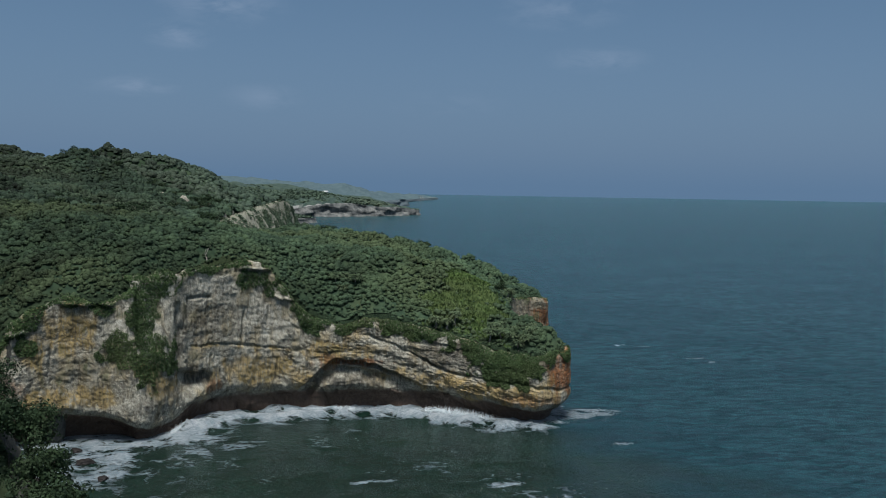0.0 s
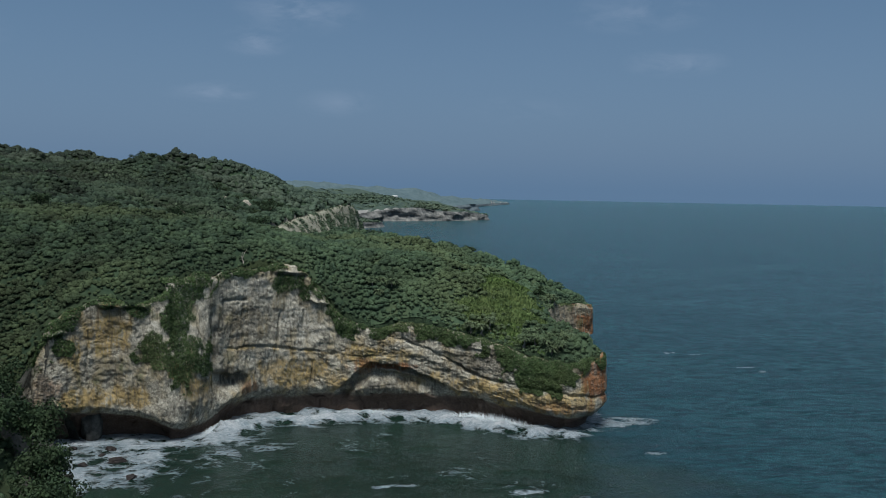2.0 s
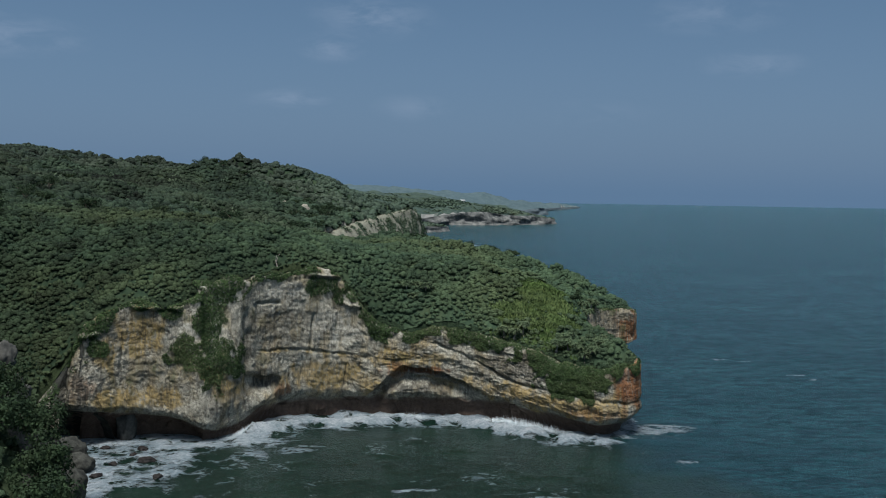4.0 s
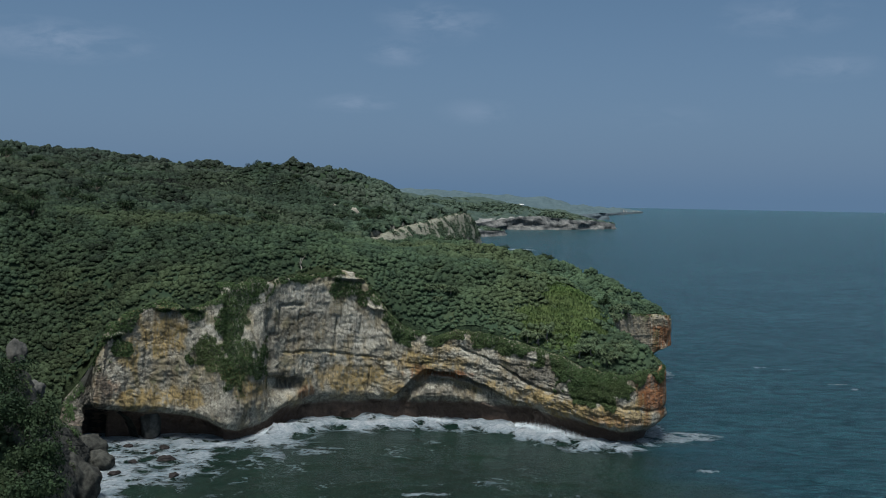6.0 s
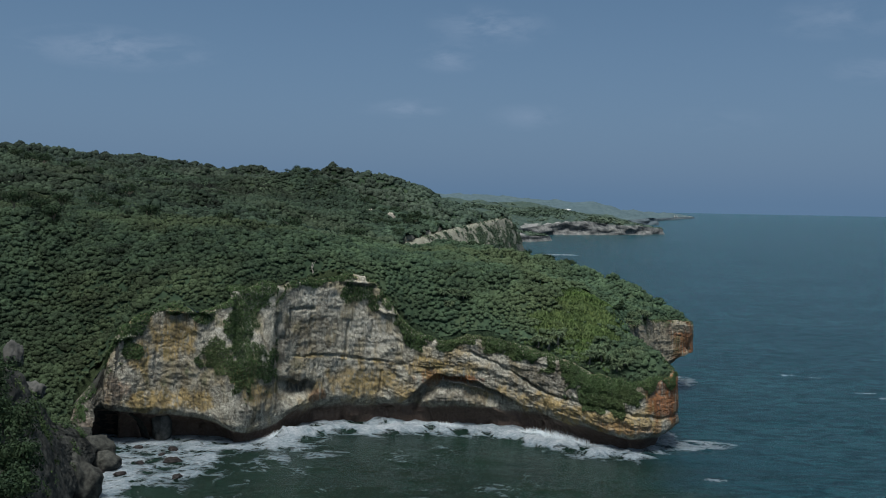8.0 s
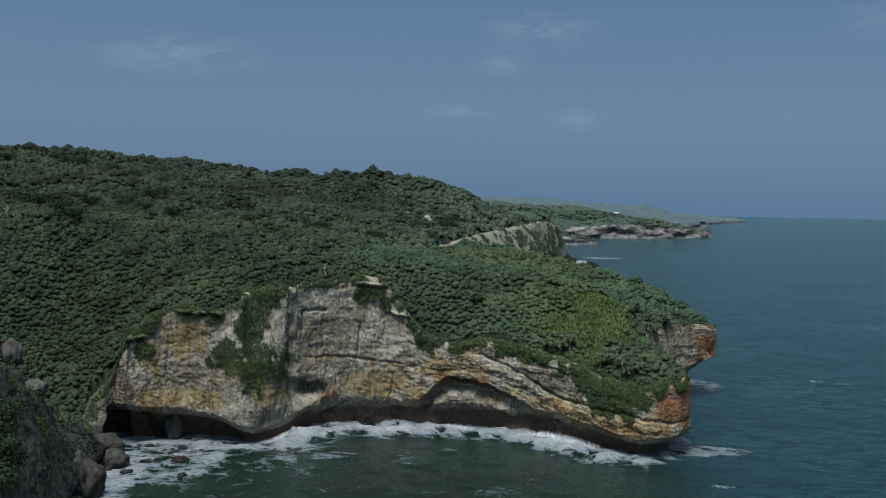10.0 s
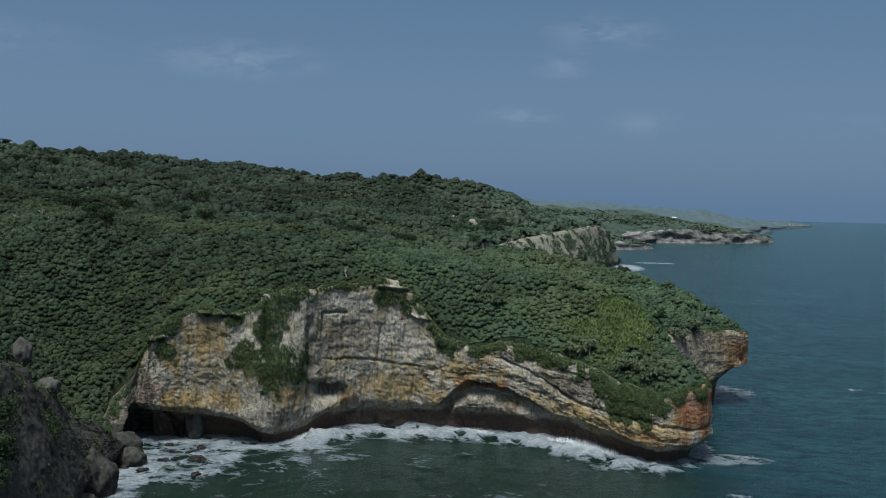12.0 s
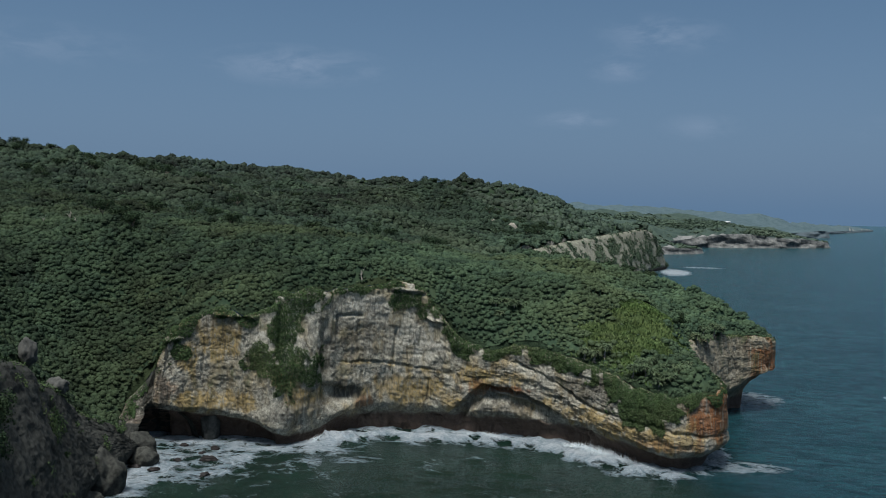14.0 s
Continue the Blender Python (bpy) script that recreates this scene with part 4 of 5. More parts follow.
def cells(pts, size, seed):
    """Rounded bumps, one in each cell of a jittered grid: 1 at a bump's middle, 0 between bumps."""
    g = pts[:, :2] / size
    i = np.floor(g).astype(np.int64)
    best = np.full(len(pts), 9.0)
    tone = np.zeros(len(pts))
    for dx in (-1, 0, 1):
        for dy in (-1, 0, 1):
            c = i + (dx, dy)
            h = PERM[(PERM[(c[:, 0] + seed) % 512] + c[:, 1]) % 512]
            jx, jy, s = GRAD[h, 0] * 0.4 + 0.5, GRAD[h, 1] * 0.4 + 0.5, 0.75 + 0.5 * GRAD[h, 2]
            d = np.hypot(g[:, 0] - c[:, 0] - jx, g[:, 1] - c[:, 1] - jy) / np.clip(s, 0.6, 1.0)
            near = d < best
            best, tone = np.where(near, d, best), np.where(near, h, tone)
    return np.clip(1 - 1.7 * best**2, 0, 1) ** 0.6, tone


def near_brink():
    """A metre grid over the headland: how far from the brink, up to 6 m."""
    gx, gy = np.meshgrid(np.arange(-200, 101), np.arange(95, 341))
    p = np.column_stack([gx.ravel(), gy.ravel()]).astype(float)
    return np.minimum(nearest(BRINK[::2], p)[0], 6.0).reshape(gx.shape)


FROM_BRINK = near_brink()


def from_brink(p):
    x, y = p[:, 0] + 200, p[:, 1] - 95
    i, j = np.floor(x).astype(int), np.floor(y).astype(int)
    ok = (i >= 0) & (i < 300) & (j >= 0) & (j < 245)
    i, j, fx, fy = np.clip(i, 0, 299), np.clip(j, 0, 244), np.clip(x - i, 0, 1), np.clip(y - j, 0, 1)
    g = FROM_BRINK
    d = (g[j, i] * (1 - fx) + g[j, i + 1] * fx) * (1 - fy) + (g[j + 1, i] * (1 - fx) + g[j + 1, i + 1] * fx) * fy
    return np.where(ok, d, 6.0)


def canopy(pts, unit, rise=1.0):
    """Height above the ground on which the bushes' crowns stand, in swells and groups, and their tone, by group and
    dimmer towards -x.
    """
    q = np.column_stack([pts[:, :2], np.zeros(len(pts))])
    w = pts[:, :2] + 0.6 * unit * np.column_stack([perlin(q * (0.4 / unit) + 61), perlin(q * (0.4 / unit) + 83)])
    huge, t_huge = cells(w, 7.0 * unit, 7)
    big, t_big = cells(w, 2.9 * unit, 3)
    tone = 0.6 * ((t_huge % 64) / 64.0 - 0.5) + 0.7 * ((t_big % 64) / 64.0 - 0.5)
    # darker towards -x: the dimmer light of that side put into the tone
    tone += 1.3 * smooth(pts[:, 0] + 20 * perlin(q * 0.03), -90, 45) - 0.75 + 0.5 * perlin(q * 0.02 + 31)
    tall = np.clip(0.7 + 1.0 * perlin(q * 0.05 / unit + 2) + 0.4 * perlin(q * 0.16 / unit), 0.15, 1.8)
    lawn = smooth(lawn_mask(pts), 0.0, 0.28)
    return rise * unit * (0.05 + tall * (1.1 * huge + 1.1 * big)) * (1 - 0.85 * lawn) * smooth(from_brink(pts), 0.4, 3.0), tone


def edge_fade(p, bounds, unit):
    """The canopy runs out to nothing along the ends of its stretch."""
    return smooth(p[:, 1] - bounds[2], 0, 6 * unit) * smooth(bounds[3] - p[:, 1], 0, 6 * unit)


def canopy_sheet(name, bounds, step, unit, rise, mat, label, keep):
    """The sheet under the scrub, lumpy, bush beside bush; its dark colour stands for the shade between."""
    x0, x1, y0, y1 = bounds
    gx, gy = np.arange(x0, x1, step), np.arange(y0, y1, step)
    X, Y = np.meshgrid(gx, gy)
    p = np.column_stack([X.ravel(), Y.ravel()])
    q = np.column_stack([p, np.zeros(len(p))])
    p = p + 0.3 * step * np.column_stack([perlin(q * (0.7 / step)), perlin(q * (0.7 / step) + 50)])
    ok = keep(p)
    ok[ok] = inside(LAND, p[ok])
    f = grid_faces(len(gy), len(gx))
    f = f[ok[f].all(1)]
    used = np.unique(f)
    back = np.full(len(p), -1)
    back[used] = np.arange(len(used))
    p = p[used]
    h, tone = canopy(p, unit, rise)
    me = mesh_np(name, np.column_stack([p, height(p) + (h - 0.1 * unit) * edge_fade(p, bounds, unit)]), back[f], mat)
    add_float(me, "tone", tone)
    return tagged(new(name, me), label, "shrubs", kind="stuff")


def dome(seed, rows, cols):
    """A unit bush crown: a lumpy dome that tucks in under its widest girth."""
    th, ph = np.meshgrid(np.linspace(0.25, 1.9, rows), np.linspace(0, 2 * math.pi, cols, endpoint=False), indexing="ij")
    v = np.stack([np.sin(th) * np.cos(ph + 0.4 * th), np.sin(th) * np.sin(ph + 0.4 * th), np.cos(th)], -1).reshape(-1, 3)
    v *= 1 + 0.40 * perlin(v * 1.7 + 9 * seed)[:, None] + 0.22 * perlin(v * 4 + 5 * seed)[:, None]
    i = np.arange(rows * cols).reshape(rows, cols)
    j = np.roll(i, -1, 1)
    cap = np.array([[i[0, 0], i[0, 1], i[0, 2], i[0, 3]], [i[0, 0], i[0, 3], i[0, 4], i[0, 5 % cols]]])
    return v, np.vstack([np.stack([i[:-1], i[1:], j[1:], j[:-1]], -1).reshape(-1, 4), cap])


def bushes(name, bounds, step, size, unit, rise, girth, leaves, leaf, mats, label, seed, keep):
    """Bush crowns packed side by side over the swells of the scrub."""
    p, r = jittered(*bounds, step, seed)
    p = p[keep(p)]
    p = p[inside(LAND, p)]
    h, tone = canopy(p, unit, rise)
    q = np.column_stack([p, 0 * h])
    s = size * np.clip(1 + 0.3 * r.normal(size=len(p)) + 0.35 * perlin(q * (0.25 / size)), 0.5, 1.7) * (0.55 + 0.45 * smooth(from_brink(p), 0.3, 3.0)) * (1 - 0.4 * smooth(lawn_mask(p), 0.1, 0.5))
    t = s * r.uniform(0.5, 0.95, len(p))
    pos = np.column_stack([p, height(p) + h * edge_fade(p, bounds, unit) + 0.1 * t])
    shapes = [dome(seed + k, *girth) for k in range(6)]
    r2 = np.random.default_rng(seed + 1)
    which = r2.integers(0, len(shapes), len(pos))          # the same draw as in scatter
    v, f = scatter(shapes, pos, s, t, seed + 1)
    me = mesh_np(name, v, f, mats[0])
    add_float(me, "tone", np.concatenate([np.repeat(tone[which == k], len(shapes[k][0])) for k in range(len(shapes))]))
    tagged(new(name, me), label, "shrubs", kind="stuff")
    # sprigs that break each crown's outline
    n = len(pos) * leaves
    d = r.normal(size=(n, 3))
    d[:, 2] = np.abs(d[:, 2]) * 0.9
    d /= np.linalg.norm(d, axis=1, keepdims=True)
    c = np.repeat(pos, leaves, 0) + d * np.repeat(np.column_stack([s, s, t]), leaves, 0) * r.uniform(0.82, 1.2, (n, 1))
    a = d + r.normal(size=(n, 3)) * 0.35
    a /= np.linalg.norm(a, axis=1, keepdims=True)
    u = np.cross(a, r.normal(size=(n, 3)))
    u /= np.linalg.norm(u, axis=1, keepdims=True)
    w = np.cross(a, u)
    k = leaf * r.uniform(0.6, 1.4, (n, 1))
    v = np.stack([c - u * k - w * k * 0.5, c + u * k - w * k * 0.5, c + w * k * 1.1], 1).reshape(-1, 3)
    me = mesh_np(name.replace("crowns", "leaves"), v, np.arange(3 * n).reshape(-1, 3), mats[1], False)
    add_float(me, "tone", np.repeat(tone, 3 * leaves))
    tagged(new(name.replace("crowns", "leaves"), me), "leaf sprigs of the " + label.split(" ", 1)[1], "shrubs", kind="stuff")


def leaves_on(pts, nrm, r, size, puff, wild=0.4):
    m = len(pts)
    p = pts + nrm * r.uniform(0.02, 1, (m, 1)) ** 1.5 * puff
    d = nrm + r.normal(size=(m, 3)) * wild + (0, 0, 0.1)
    d /= np.linalg.norm(d, axis=1, keepdims=True)
    u = np.cross(d, r.normal(size=(m, 3)))
    u /= np.linalg.norm(u, axis=1, keepdims=True)
    w = np.cross(d, u)
    l = size * r.uniform(0.6, 1.4, (m, 1))
    v = np.stack([p - u * l, p - w * l * 0.65 + d * l * 0.12, p + u * l, p + w * l * 0.65 + d * l * 0.12], 1).reshape(-1, 3)
    return v, np.arange(4 * m).reshape(-1, 4)


def in_view(p):
    return (p[:, 0] > 60 - 0.76 * p[:, 1]) & (p[:, 0] < 100)


NEAR, MID, FAR = (-190, 95, 90, 336), (-345, 60, 314, 656), (-430, 80, 624, 1130)


def near_view(p):
    return in_view(p) & (p[:, 0] > -0.56 * p[:, 1] - 10)


canopy_sheet("scrub_canopy", NEAR, 0.8, 1.2, 1.0, GAP_SHADE, "dark underlayer of the coastal scrub, shade between bushes in its colour",
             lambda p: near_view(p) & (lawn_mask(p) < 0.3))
canopy_sheet("hill_canopy", MID, 1.6, 2.0, 0.8, GAP_SHADE, "dark underlayer of the hill bushes, gap shade in its colour", in_view)
canopy_sheet("woods_canopy", FAR, 3.0, 3.0, 0.8, GAP_SHADE, "dark underlayer of the distant woods, gap shade in its colour", in_view)
bushes("scrub_crowns", NEAR, 0.86, 0.62, 1.2, 1.0, (3, 5), 13, 0.17, (SCRUB_MASS, SCRUB_LEAF), "small round bush crowns of dense dark green coastal scrub", 101,
       lambda p: near_view(p) & (np.random.default_rng(4).uniform(size=len(p)) > 0.97 * smooth(lawn_mask(p), 0.05, 0.5)))
bushes("hill_crowns", MID, 1.8, 1.22, 2.0, 0.8, (3, 5), 7, 0.30, (HILL_MASS, HILL_LEAF), "round green bush crowns over the hill slopes", 102, in_view)
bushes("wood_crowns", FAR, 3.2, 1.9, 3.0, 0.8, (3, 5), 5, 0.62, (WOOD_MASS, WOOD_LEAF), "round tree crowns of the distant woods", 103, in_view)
cover("shrub_cover", (-150, 95, 100, 330), 11.0, 1.25, 1.5, FINE, SHRUB, "rounded dark green shrubs that rise from the scrub", 104, near_keep, 0.1)
cover("hill_scrub", (-430, 60, 330, 650), 17.0, 2.6, 3.0, MEDIUM, WOODS, "rounded bushes that rise from the hill scrub", 105, in_view, 0.0)

# ---- coasts beyond the bay ----
def far_coast(name, outline, spots, step, label, rough, mat, rock):
    """A distant coast: a sheet of hills with a rock skirt down to the sea. outline rows: x, y, height of the sea cliff."""
    line = spline(outline, step)
    c = np.vstack([spots, line[::4]])
    k = np.sqrt(((c[:, None, :2] - c[None, :, :2]) ** 2).sum(-1) + 100.0)
    w = np.linalg.solve(k - 6.0 * np.eye(len(c)), c[:, 2] - c[:, 2].mean())
    gx = np.arange(line[:, 0].min() - step, line[:, 0].max() + step, step)
    gy = np.arange(line[:, 1].min() - step, line[:, 1].max() + step, step)
    X, Y = np.meshgrid(gx, gy)
    pts = np.column_stack([X.ravel(), Y.ravel()])
    ins = inside(line[:, :2], pts)
    z = np.sqrt(((pts[:, None, :] - c[None, :, :2]) ** 2).sum(-1) + 100.0) @ w + c[:, 2].mean()
    q = np.column_stack([pts, 0 * z])
    z += rough * (fbm(q * 0.010, 4, 0.6) + 0.35 * fbm(q * 0.05, 2))
    f = grid_faces(len(gy), len(gx))
    f = f[ins[f].any(1)]
    rim = np.unique(f[~ins[f]])
    d, i = nearest(line, pts[rim])
    pts[rim], z[rim] = line[i, :2], line[i, 2]
    used = np.unique(f)
    back = np.full(len(pts), -1)
    back[used] = np.arange(len(used))
    land = tagged(new(name, mesh_np(name, np.column_stack([pts, z])[used], back[f], mat)), label, "coast", kind="structure")
    # the sea cliffs
    R = 9
    tan = np.gradient(line[:, :2], axis=0)
    tan /= np.linalg.norm(tan, axis=1, keepdims=True) + 1e-9
    outw = np.stack([tan[:, 1], -tan[:, 0]], 1)
    rows = []
    for j in range(R):
        t = j / (R - 1)
        p = np.column_stack([line[:, :2], line[:, 2] * (1 - t) - 2 * t + 0.5])
        dd = 0.6 * t * line[:, 2] + line[:, 2] * 0.45 * fbm(p * (0.05, 0.05, 0.08), 4, 0.65) * (0.3 + math.sin(math.pi * t)) + 5.0 * (t == 1)
        p[:, :2] += outw * dd[:, None]
        rows.append(p)
    skirt = mesh_np("sea_cliff", np.vstack(rows), grid_faces(R, len(line)), rock, False)
    new("sea_cliff", skirt).parent = land
    return line, lambda p: np.sqrt(((p[:, None, :2] - c[None, :, :2]) ** 2).sum(-1) + 100.0) @ w + c[:, 2].mean()


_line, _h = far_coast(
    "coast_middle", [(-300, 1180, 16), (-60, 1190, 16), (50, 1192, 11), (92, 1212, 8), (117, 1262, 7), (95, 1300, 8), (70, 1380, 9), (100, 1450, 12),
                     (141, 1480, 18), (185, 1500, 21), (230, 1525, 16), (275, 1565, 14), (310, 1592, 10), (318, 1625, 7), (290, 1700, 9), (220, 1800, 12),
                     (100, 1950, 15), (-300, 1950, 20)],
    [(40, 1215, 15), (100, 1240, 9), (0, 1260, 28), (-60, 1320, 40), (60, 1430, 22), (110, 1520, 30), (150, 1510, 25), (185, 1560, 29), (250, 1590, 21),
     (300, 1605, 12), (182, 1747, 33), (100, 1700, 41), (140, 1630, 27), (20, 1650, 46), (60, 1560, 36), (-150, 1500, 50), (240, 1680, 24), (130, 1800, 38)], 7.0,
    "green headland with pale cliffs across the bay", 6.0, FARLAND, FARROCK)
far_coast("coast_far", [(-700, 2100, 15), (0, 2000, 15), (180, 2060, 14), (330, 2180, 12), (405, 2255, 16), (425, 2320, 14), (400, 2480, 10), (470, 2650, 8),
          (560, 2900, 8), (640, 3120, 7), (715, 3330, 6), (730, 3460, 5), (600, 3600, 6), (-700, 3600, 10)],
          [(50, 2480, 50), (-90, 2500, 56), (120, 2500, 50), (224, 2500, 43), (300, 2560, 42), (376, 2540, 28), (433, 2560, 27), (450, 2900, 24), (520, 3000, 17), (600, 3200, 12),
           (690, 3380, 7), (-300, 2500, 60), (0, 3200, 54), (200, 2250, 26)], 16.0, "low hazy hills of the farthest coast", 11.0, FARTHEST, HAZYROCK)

# woods on the headland across the bay
_p, _r = jittered(-120, 320, 1185, 1800, 11.0, 131)
_p = _p[inside(_line[:, :2], _p)]
_d, _ = nearest(_line, _p)
_q = np.column_stack([_p, 0 * _d])
_p = _p[(_d > 6) & (perlin(_q * 0.014) > -0.55)]
_s = _r.uniform(4.0, 9.0, len(_p))
_v, _f = scatter(SPARSE, np.column_stack([_p, _h(_p) - 1.0]), _s, _s * 0.55, 132)
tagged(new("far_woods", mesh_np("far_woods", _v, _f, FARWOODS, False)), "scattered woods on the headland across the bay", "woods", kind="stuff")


# ---- vines and grass ----
def on_strip(strip, n, test, seed):
    """Random places on a cliff that pass the test, with the way outward."""
    P, R, C, sec, st, inw, o = strip
    r = np.random.default_rng(seed)
    Q = P.reshape(R, C, 3)
    i, j = r.integers(0, R - 2, n), r.integers(0, C - 2, n)
    f, g = r.uniform(size=(n, 1)), r.uniform(size=(n, 1))
    pts = (Q[i, j] * (1 - f) + Q[i + 1, j] * f) * (1 - g) + (Q[i, j + 1] * (1 - f) + Q[i + 1, j + 1] * f) * g
    nrm = np.cross(Q[i, j + 1] - Q[i, j], Q[i + 1, j] - Q[i, j])
    nrm /= np.linalg.norm(nrm, axis=1, keepdims=True) + 1e-9
    flip = (nrm[:, :2] * inw[j]).sum(1) > 0
    nrm[flip] *= -1
    ok = test(pts, sec[i])
    return pts[ok], nrm[ok], r


def patch(pts, x, z, rx, rz, edge=0.5):
    q = np.clip(1 - np.hypot((pts[:, 0] - x) / rx, (pts[:, 2] - z) / rz), -1, 1)
    return q + edge * fbm(pts * 0.35 + 11, 3) > 0.12


def vine_test(pts, sec):
    x, y, z = pts.T
    ok = np.zeros(len(pts), bool)
    for a in ((-17, 18.5, 4.2, 4.0), (-11.5, 17, 4.2, 5.5), (-13.5, 26, 3.2, 6), (-11, 31, 4, 3), (-34, 20, 2.5, 2.2), (-36.5, 24, 3, 3), (61, 13.2, 7.5, 4.4),
              (56, 16.5, 6, 3.2), (67, 16.5, 5, 2.6), (49, 20, 4, 2.4), (38, 21.5, 6, 3.0), (21, 23, 4, 4.5), (28, 21.5, 4.5, 1.8), (8, 30.5, 3.5, 2.2),
              (3, 34.2, 4, 1.6), (-5, 33.6, 3.5, 1.5), (15, 30, 3.0, 3.2), (18.5, 26, 3.2, 3.4), (-22, 28.9, 4, 0.7), (73, 18, 3, 1.2), (44, 19.5, 3.5, 2.2)):
        ok |= patch(pts, *a)
    rim = (sec > 7.0 + 0.9 * perlin(pts * 0.22)) & (perlin(pts * 0.3 + 2) > -0.25)
    rim |= sec > 8.0
    return (ok | rim) & (sec > 4.6) & (y > 186) & (y < 235)


_p, _n, _r = on_strip(front_strip, 640000, vine_test, 21)
_v, _f = leaves_on(_p, _n, _r, 0.13, 0.4)
tagged(new("vine_cover", mesh_np("vine_cover", _v, _f, VINE, False)), "dark green creepers hanging over the cliff", "creepers", kind="stuff")


def rough_test(pts, sec):
    x, y, z = pts.T
    n = fbm(pts * 0.2 + 4, 3)
    return (sec > 4.6) & ((n > 0.5) | (sec > 7.5 + n)) & (z > 6.0 + 2 * n)


_p, _n, _r = on_strip(near_strip, 150000, lambda p, s: rough_test(p, s) & (p[:, 1] > 95) & (p[:, 1] < 200), 23)
_v, _f = leaves_on(_p, _n, _r, 0.17, 0.7)
tagged(new("shore_creepers", mesh_np("shore_creepers", _v, _f, VINE, False)), "dark creepers and low scrub on the shore wall", "creepers", kind="stuff")
_p, _n, _r = on_strip(far_strip, 150000, lambda p, s: (s > 4.0) & ((fbm(p * (0.08, 0.08, 0.14), 4, 0.6) + 0.10 * np.abs(s - 6.3) > 0.12)) & (p[:, 1] > 540) & (p[:, 1] < 960), 27)
_v, _f = leaves_on(_p, _n, _r, 0.55, 1.2)
tagged(new("slope_scrub", mesh_np("slope_scrub", _v, _f, WOODS, False)), "green scrub clinging to the distant cliffs", "scrub", kind="stuff")
_p, _n, _r = on_strip(lee_strip, 60000, lambda p, s: (s > 7.3 + 0.8 * perlin(p * 0.2)) & (p[:, 1] > 206), 25)
_v, _f = leaves_on(_p, _n, _r, 0.2, 0.6)
tagged(new("rim_scrub", mesh_np("rim_scrub", _v, _f, VINE, False)), "low green scrub along the brink of the point", "scrub", kind="stuff")


def grass_object():
    p, r = jittered(36, 74, 196, 252, 0.28, 61)
    m = lawn_mask(p)
    p = p[(m > 0.1) & inside(LAND, p) & (r.uniform(size=len(p)) < 0.3 + m)]
    h = height(p)
    k = len(p)
    q = np.column_stack([p, 0 * h])
    tall = 0.35 + 0.35 * np.clip(0.4 + perlin(q * (0.12, 0.5, 1)), 0, 1.4)
    a = r.uniform(0, 6.28, k)
    u = np.stack([np.cos(a), np.sin(a), 0 * a], 1) * 0.2
    lean = np.stack([r.normal(size=k) * 0.15, r.normal(size=k) * 0.15, tall], 1)
    b = np.column_stack([p, h - 0.05])
    v = np.stack([b - u, b + u, b + u * 0.5 + lean, b - u * 0.5 + lean * 0.92], 1).reshape(-1, 3)
    me = mesh_np("grass", v, np.arange(4 * k).reshape(-1, 4), GRASS, False)
    add_float(me, "tone", np.repeat(1.1 * perlin(q * (0.07, 0.42, 1) + 3) + 0.4 * perlin(q * 0.5), 4))
    return tagged(new("grass", me), "yellow-green meadow grass on the point", "grass", kind="stuff")


grass_object()


# ---- surf ----
def spray_object():
    """Torn white fringe where the swell runs up under the overhang."""
    r = np.random.default_rng(77)
    keep = (FACE_LINE[:, 1] > 190) & (FACE_LINE[:, 1] < 222) & (FACE_LINE[:, 0] > -38) & (FACE_LINE[:, 0] < 76)
    line = WATER_LINE[keep]
    n = 9000
    i = r.integers(0, len(line) - 1, n)
    f = r.uniform(size=(n, 1))
    b = line[i] * (1 - f) + line[i + 1] * f
    t = _t[keep][i]
    outw = np.stack([t[:, 1], -t[:, 0]], 1)
    off = r.uniform(-0.5, 1, n) ** 3 * 4.5 + 2.0
    b = b + outw * off[:, None]
    x = b[:, 0]
    q = np.column_stack([b, np.zeros(n)])
    surge = np.clip(0.55 + 0.6 * perlin(q * 0.09 + 2), 0.15, 1.0) * np.interp(x, (-36, -12, -7, -3, 2, 25, 36, 42, 58, 66, 75), (0.15, 0.2, 0.9, 1.1, 0.7, 0.8, 0.9, 1.1, 1.0, 0.5, 0.3))
    tall = surge * r.uniform(0.4, 2.2, n) * np.exp(-np.abs(off - 1.5) / 4)
    tall = np.where(tall < 0.5, 0.05, tall)
    wide = r.uniform(0.03, 0.075, n) * smooth(tall, 0.2, 1.2)
    base = SEA + 0.5 * surge
    lean = outw * (r.normal(size=n) * 0.3 - 0.15)[:, None] * tall[:, None]
    V = []
    for k in range(3):
        a = k * 2.1 + r.uniform(0, 1, n)
        V.append(np.column_stack([b[:, 0] + np.cos(a) * wide, b[:, 1] + np.sin(a) * wide, base - 0.2]))
    top = np.column_stack([b[:, 0] + lean[:, 0], b[:, 1] + lean[:, 1], base + tall])
    v = np.stack([*V, top], 1).reshape(-1, 3)
    f = (np.array([(0, 1, 3), (1, 2, 3), (2, 0, 3)])[None] + (np.arange(n) * 4)[:, None, None]).reshape(-1, 3)
    return tagged(new("surf_spray", mesh_np("surf_spray", v, f, FOAM, False)), "white spray thrown up along the foot of the cliff", "surf", kind="stuff")


spray_object()


# ---- things ----
def part(name, data, parent, label=""):
    ob = new(name, data)
    ob.parent = parent
    if label:
        ob["label"] = label
    return ob


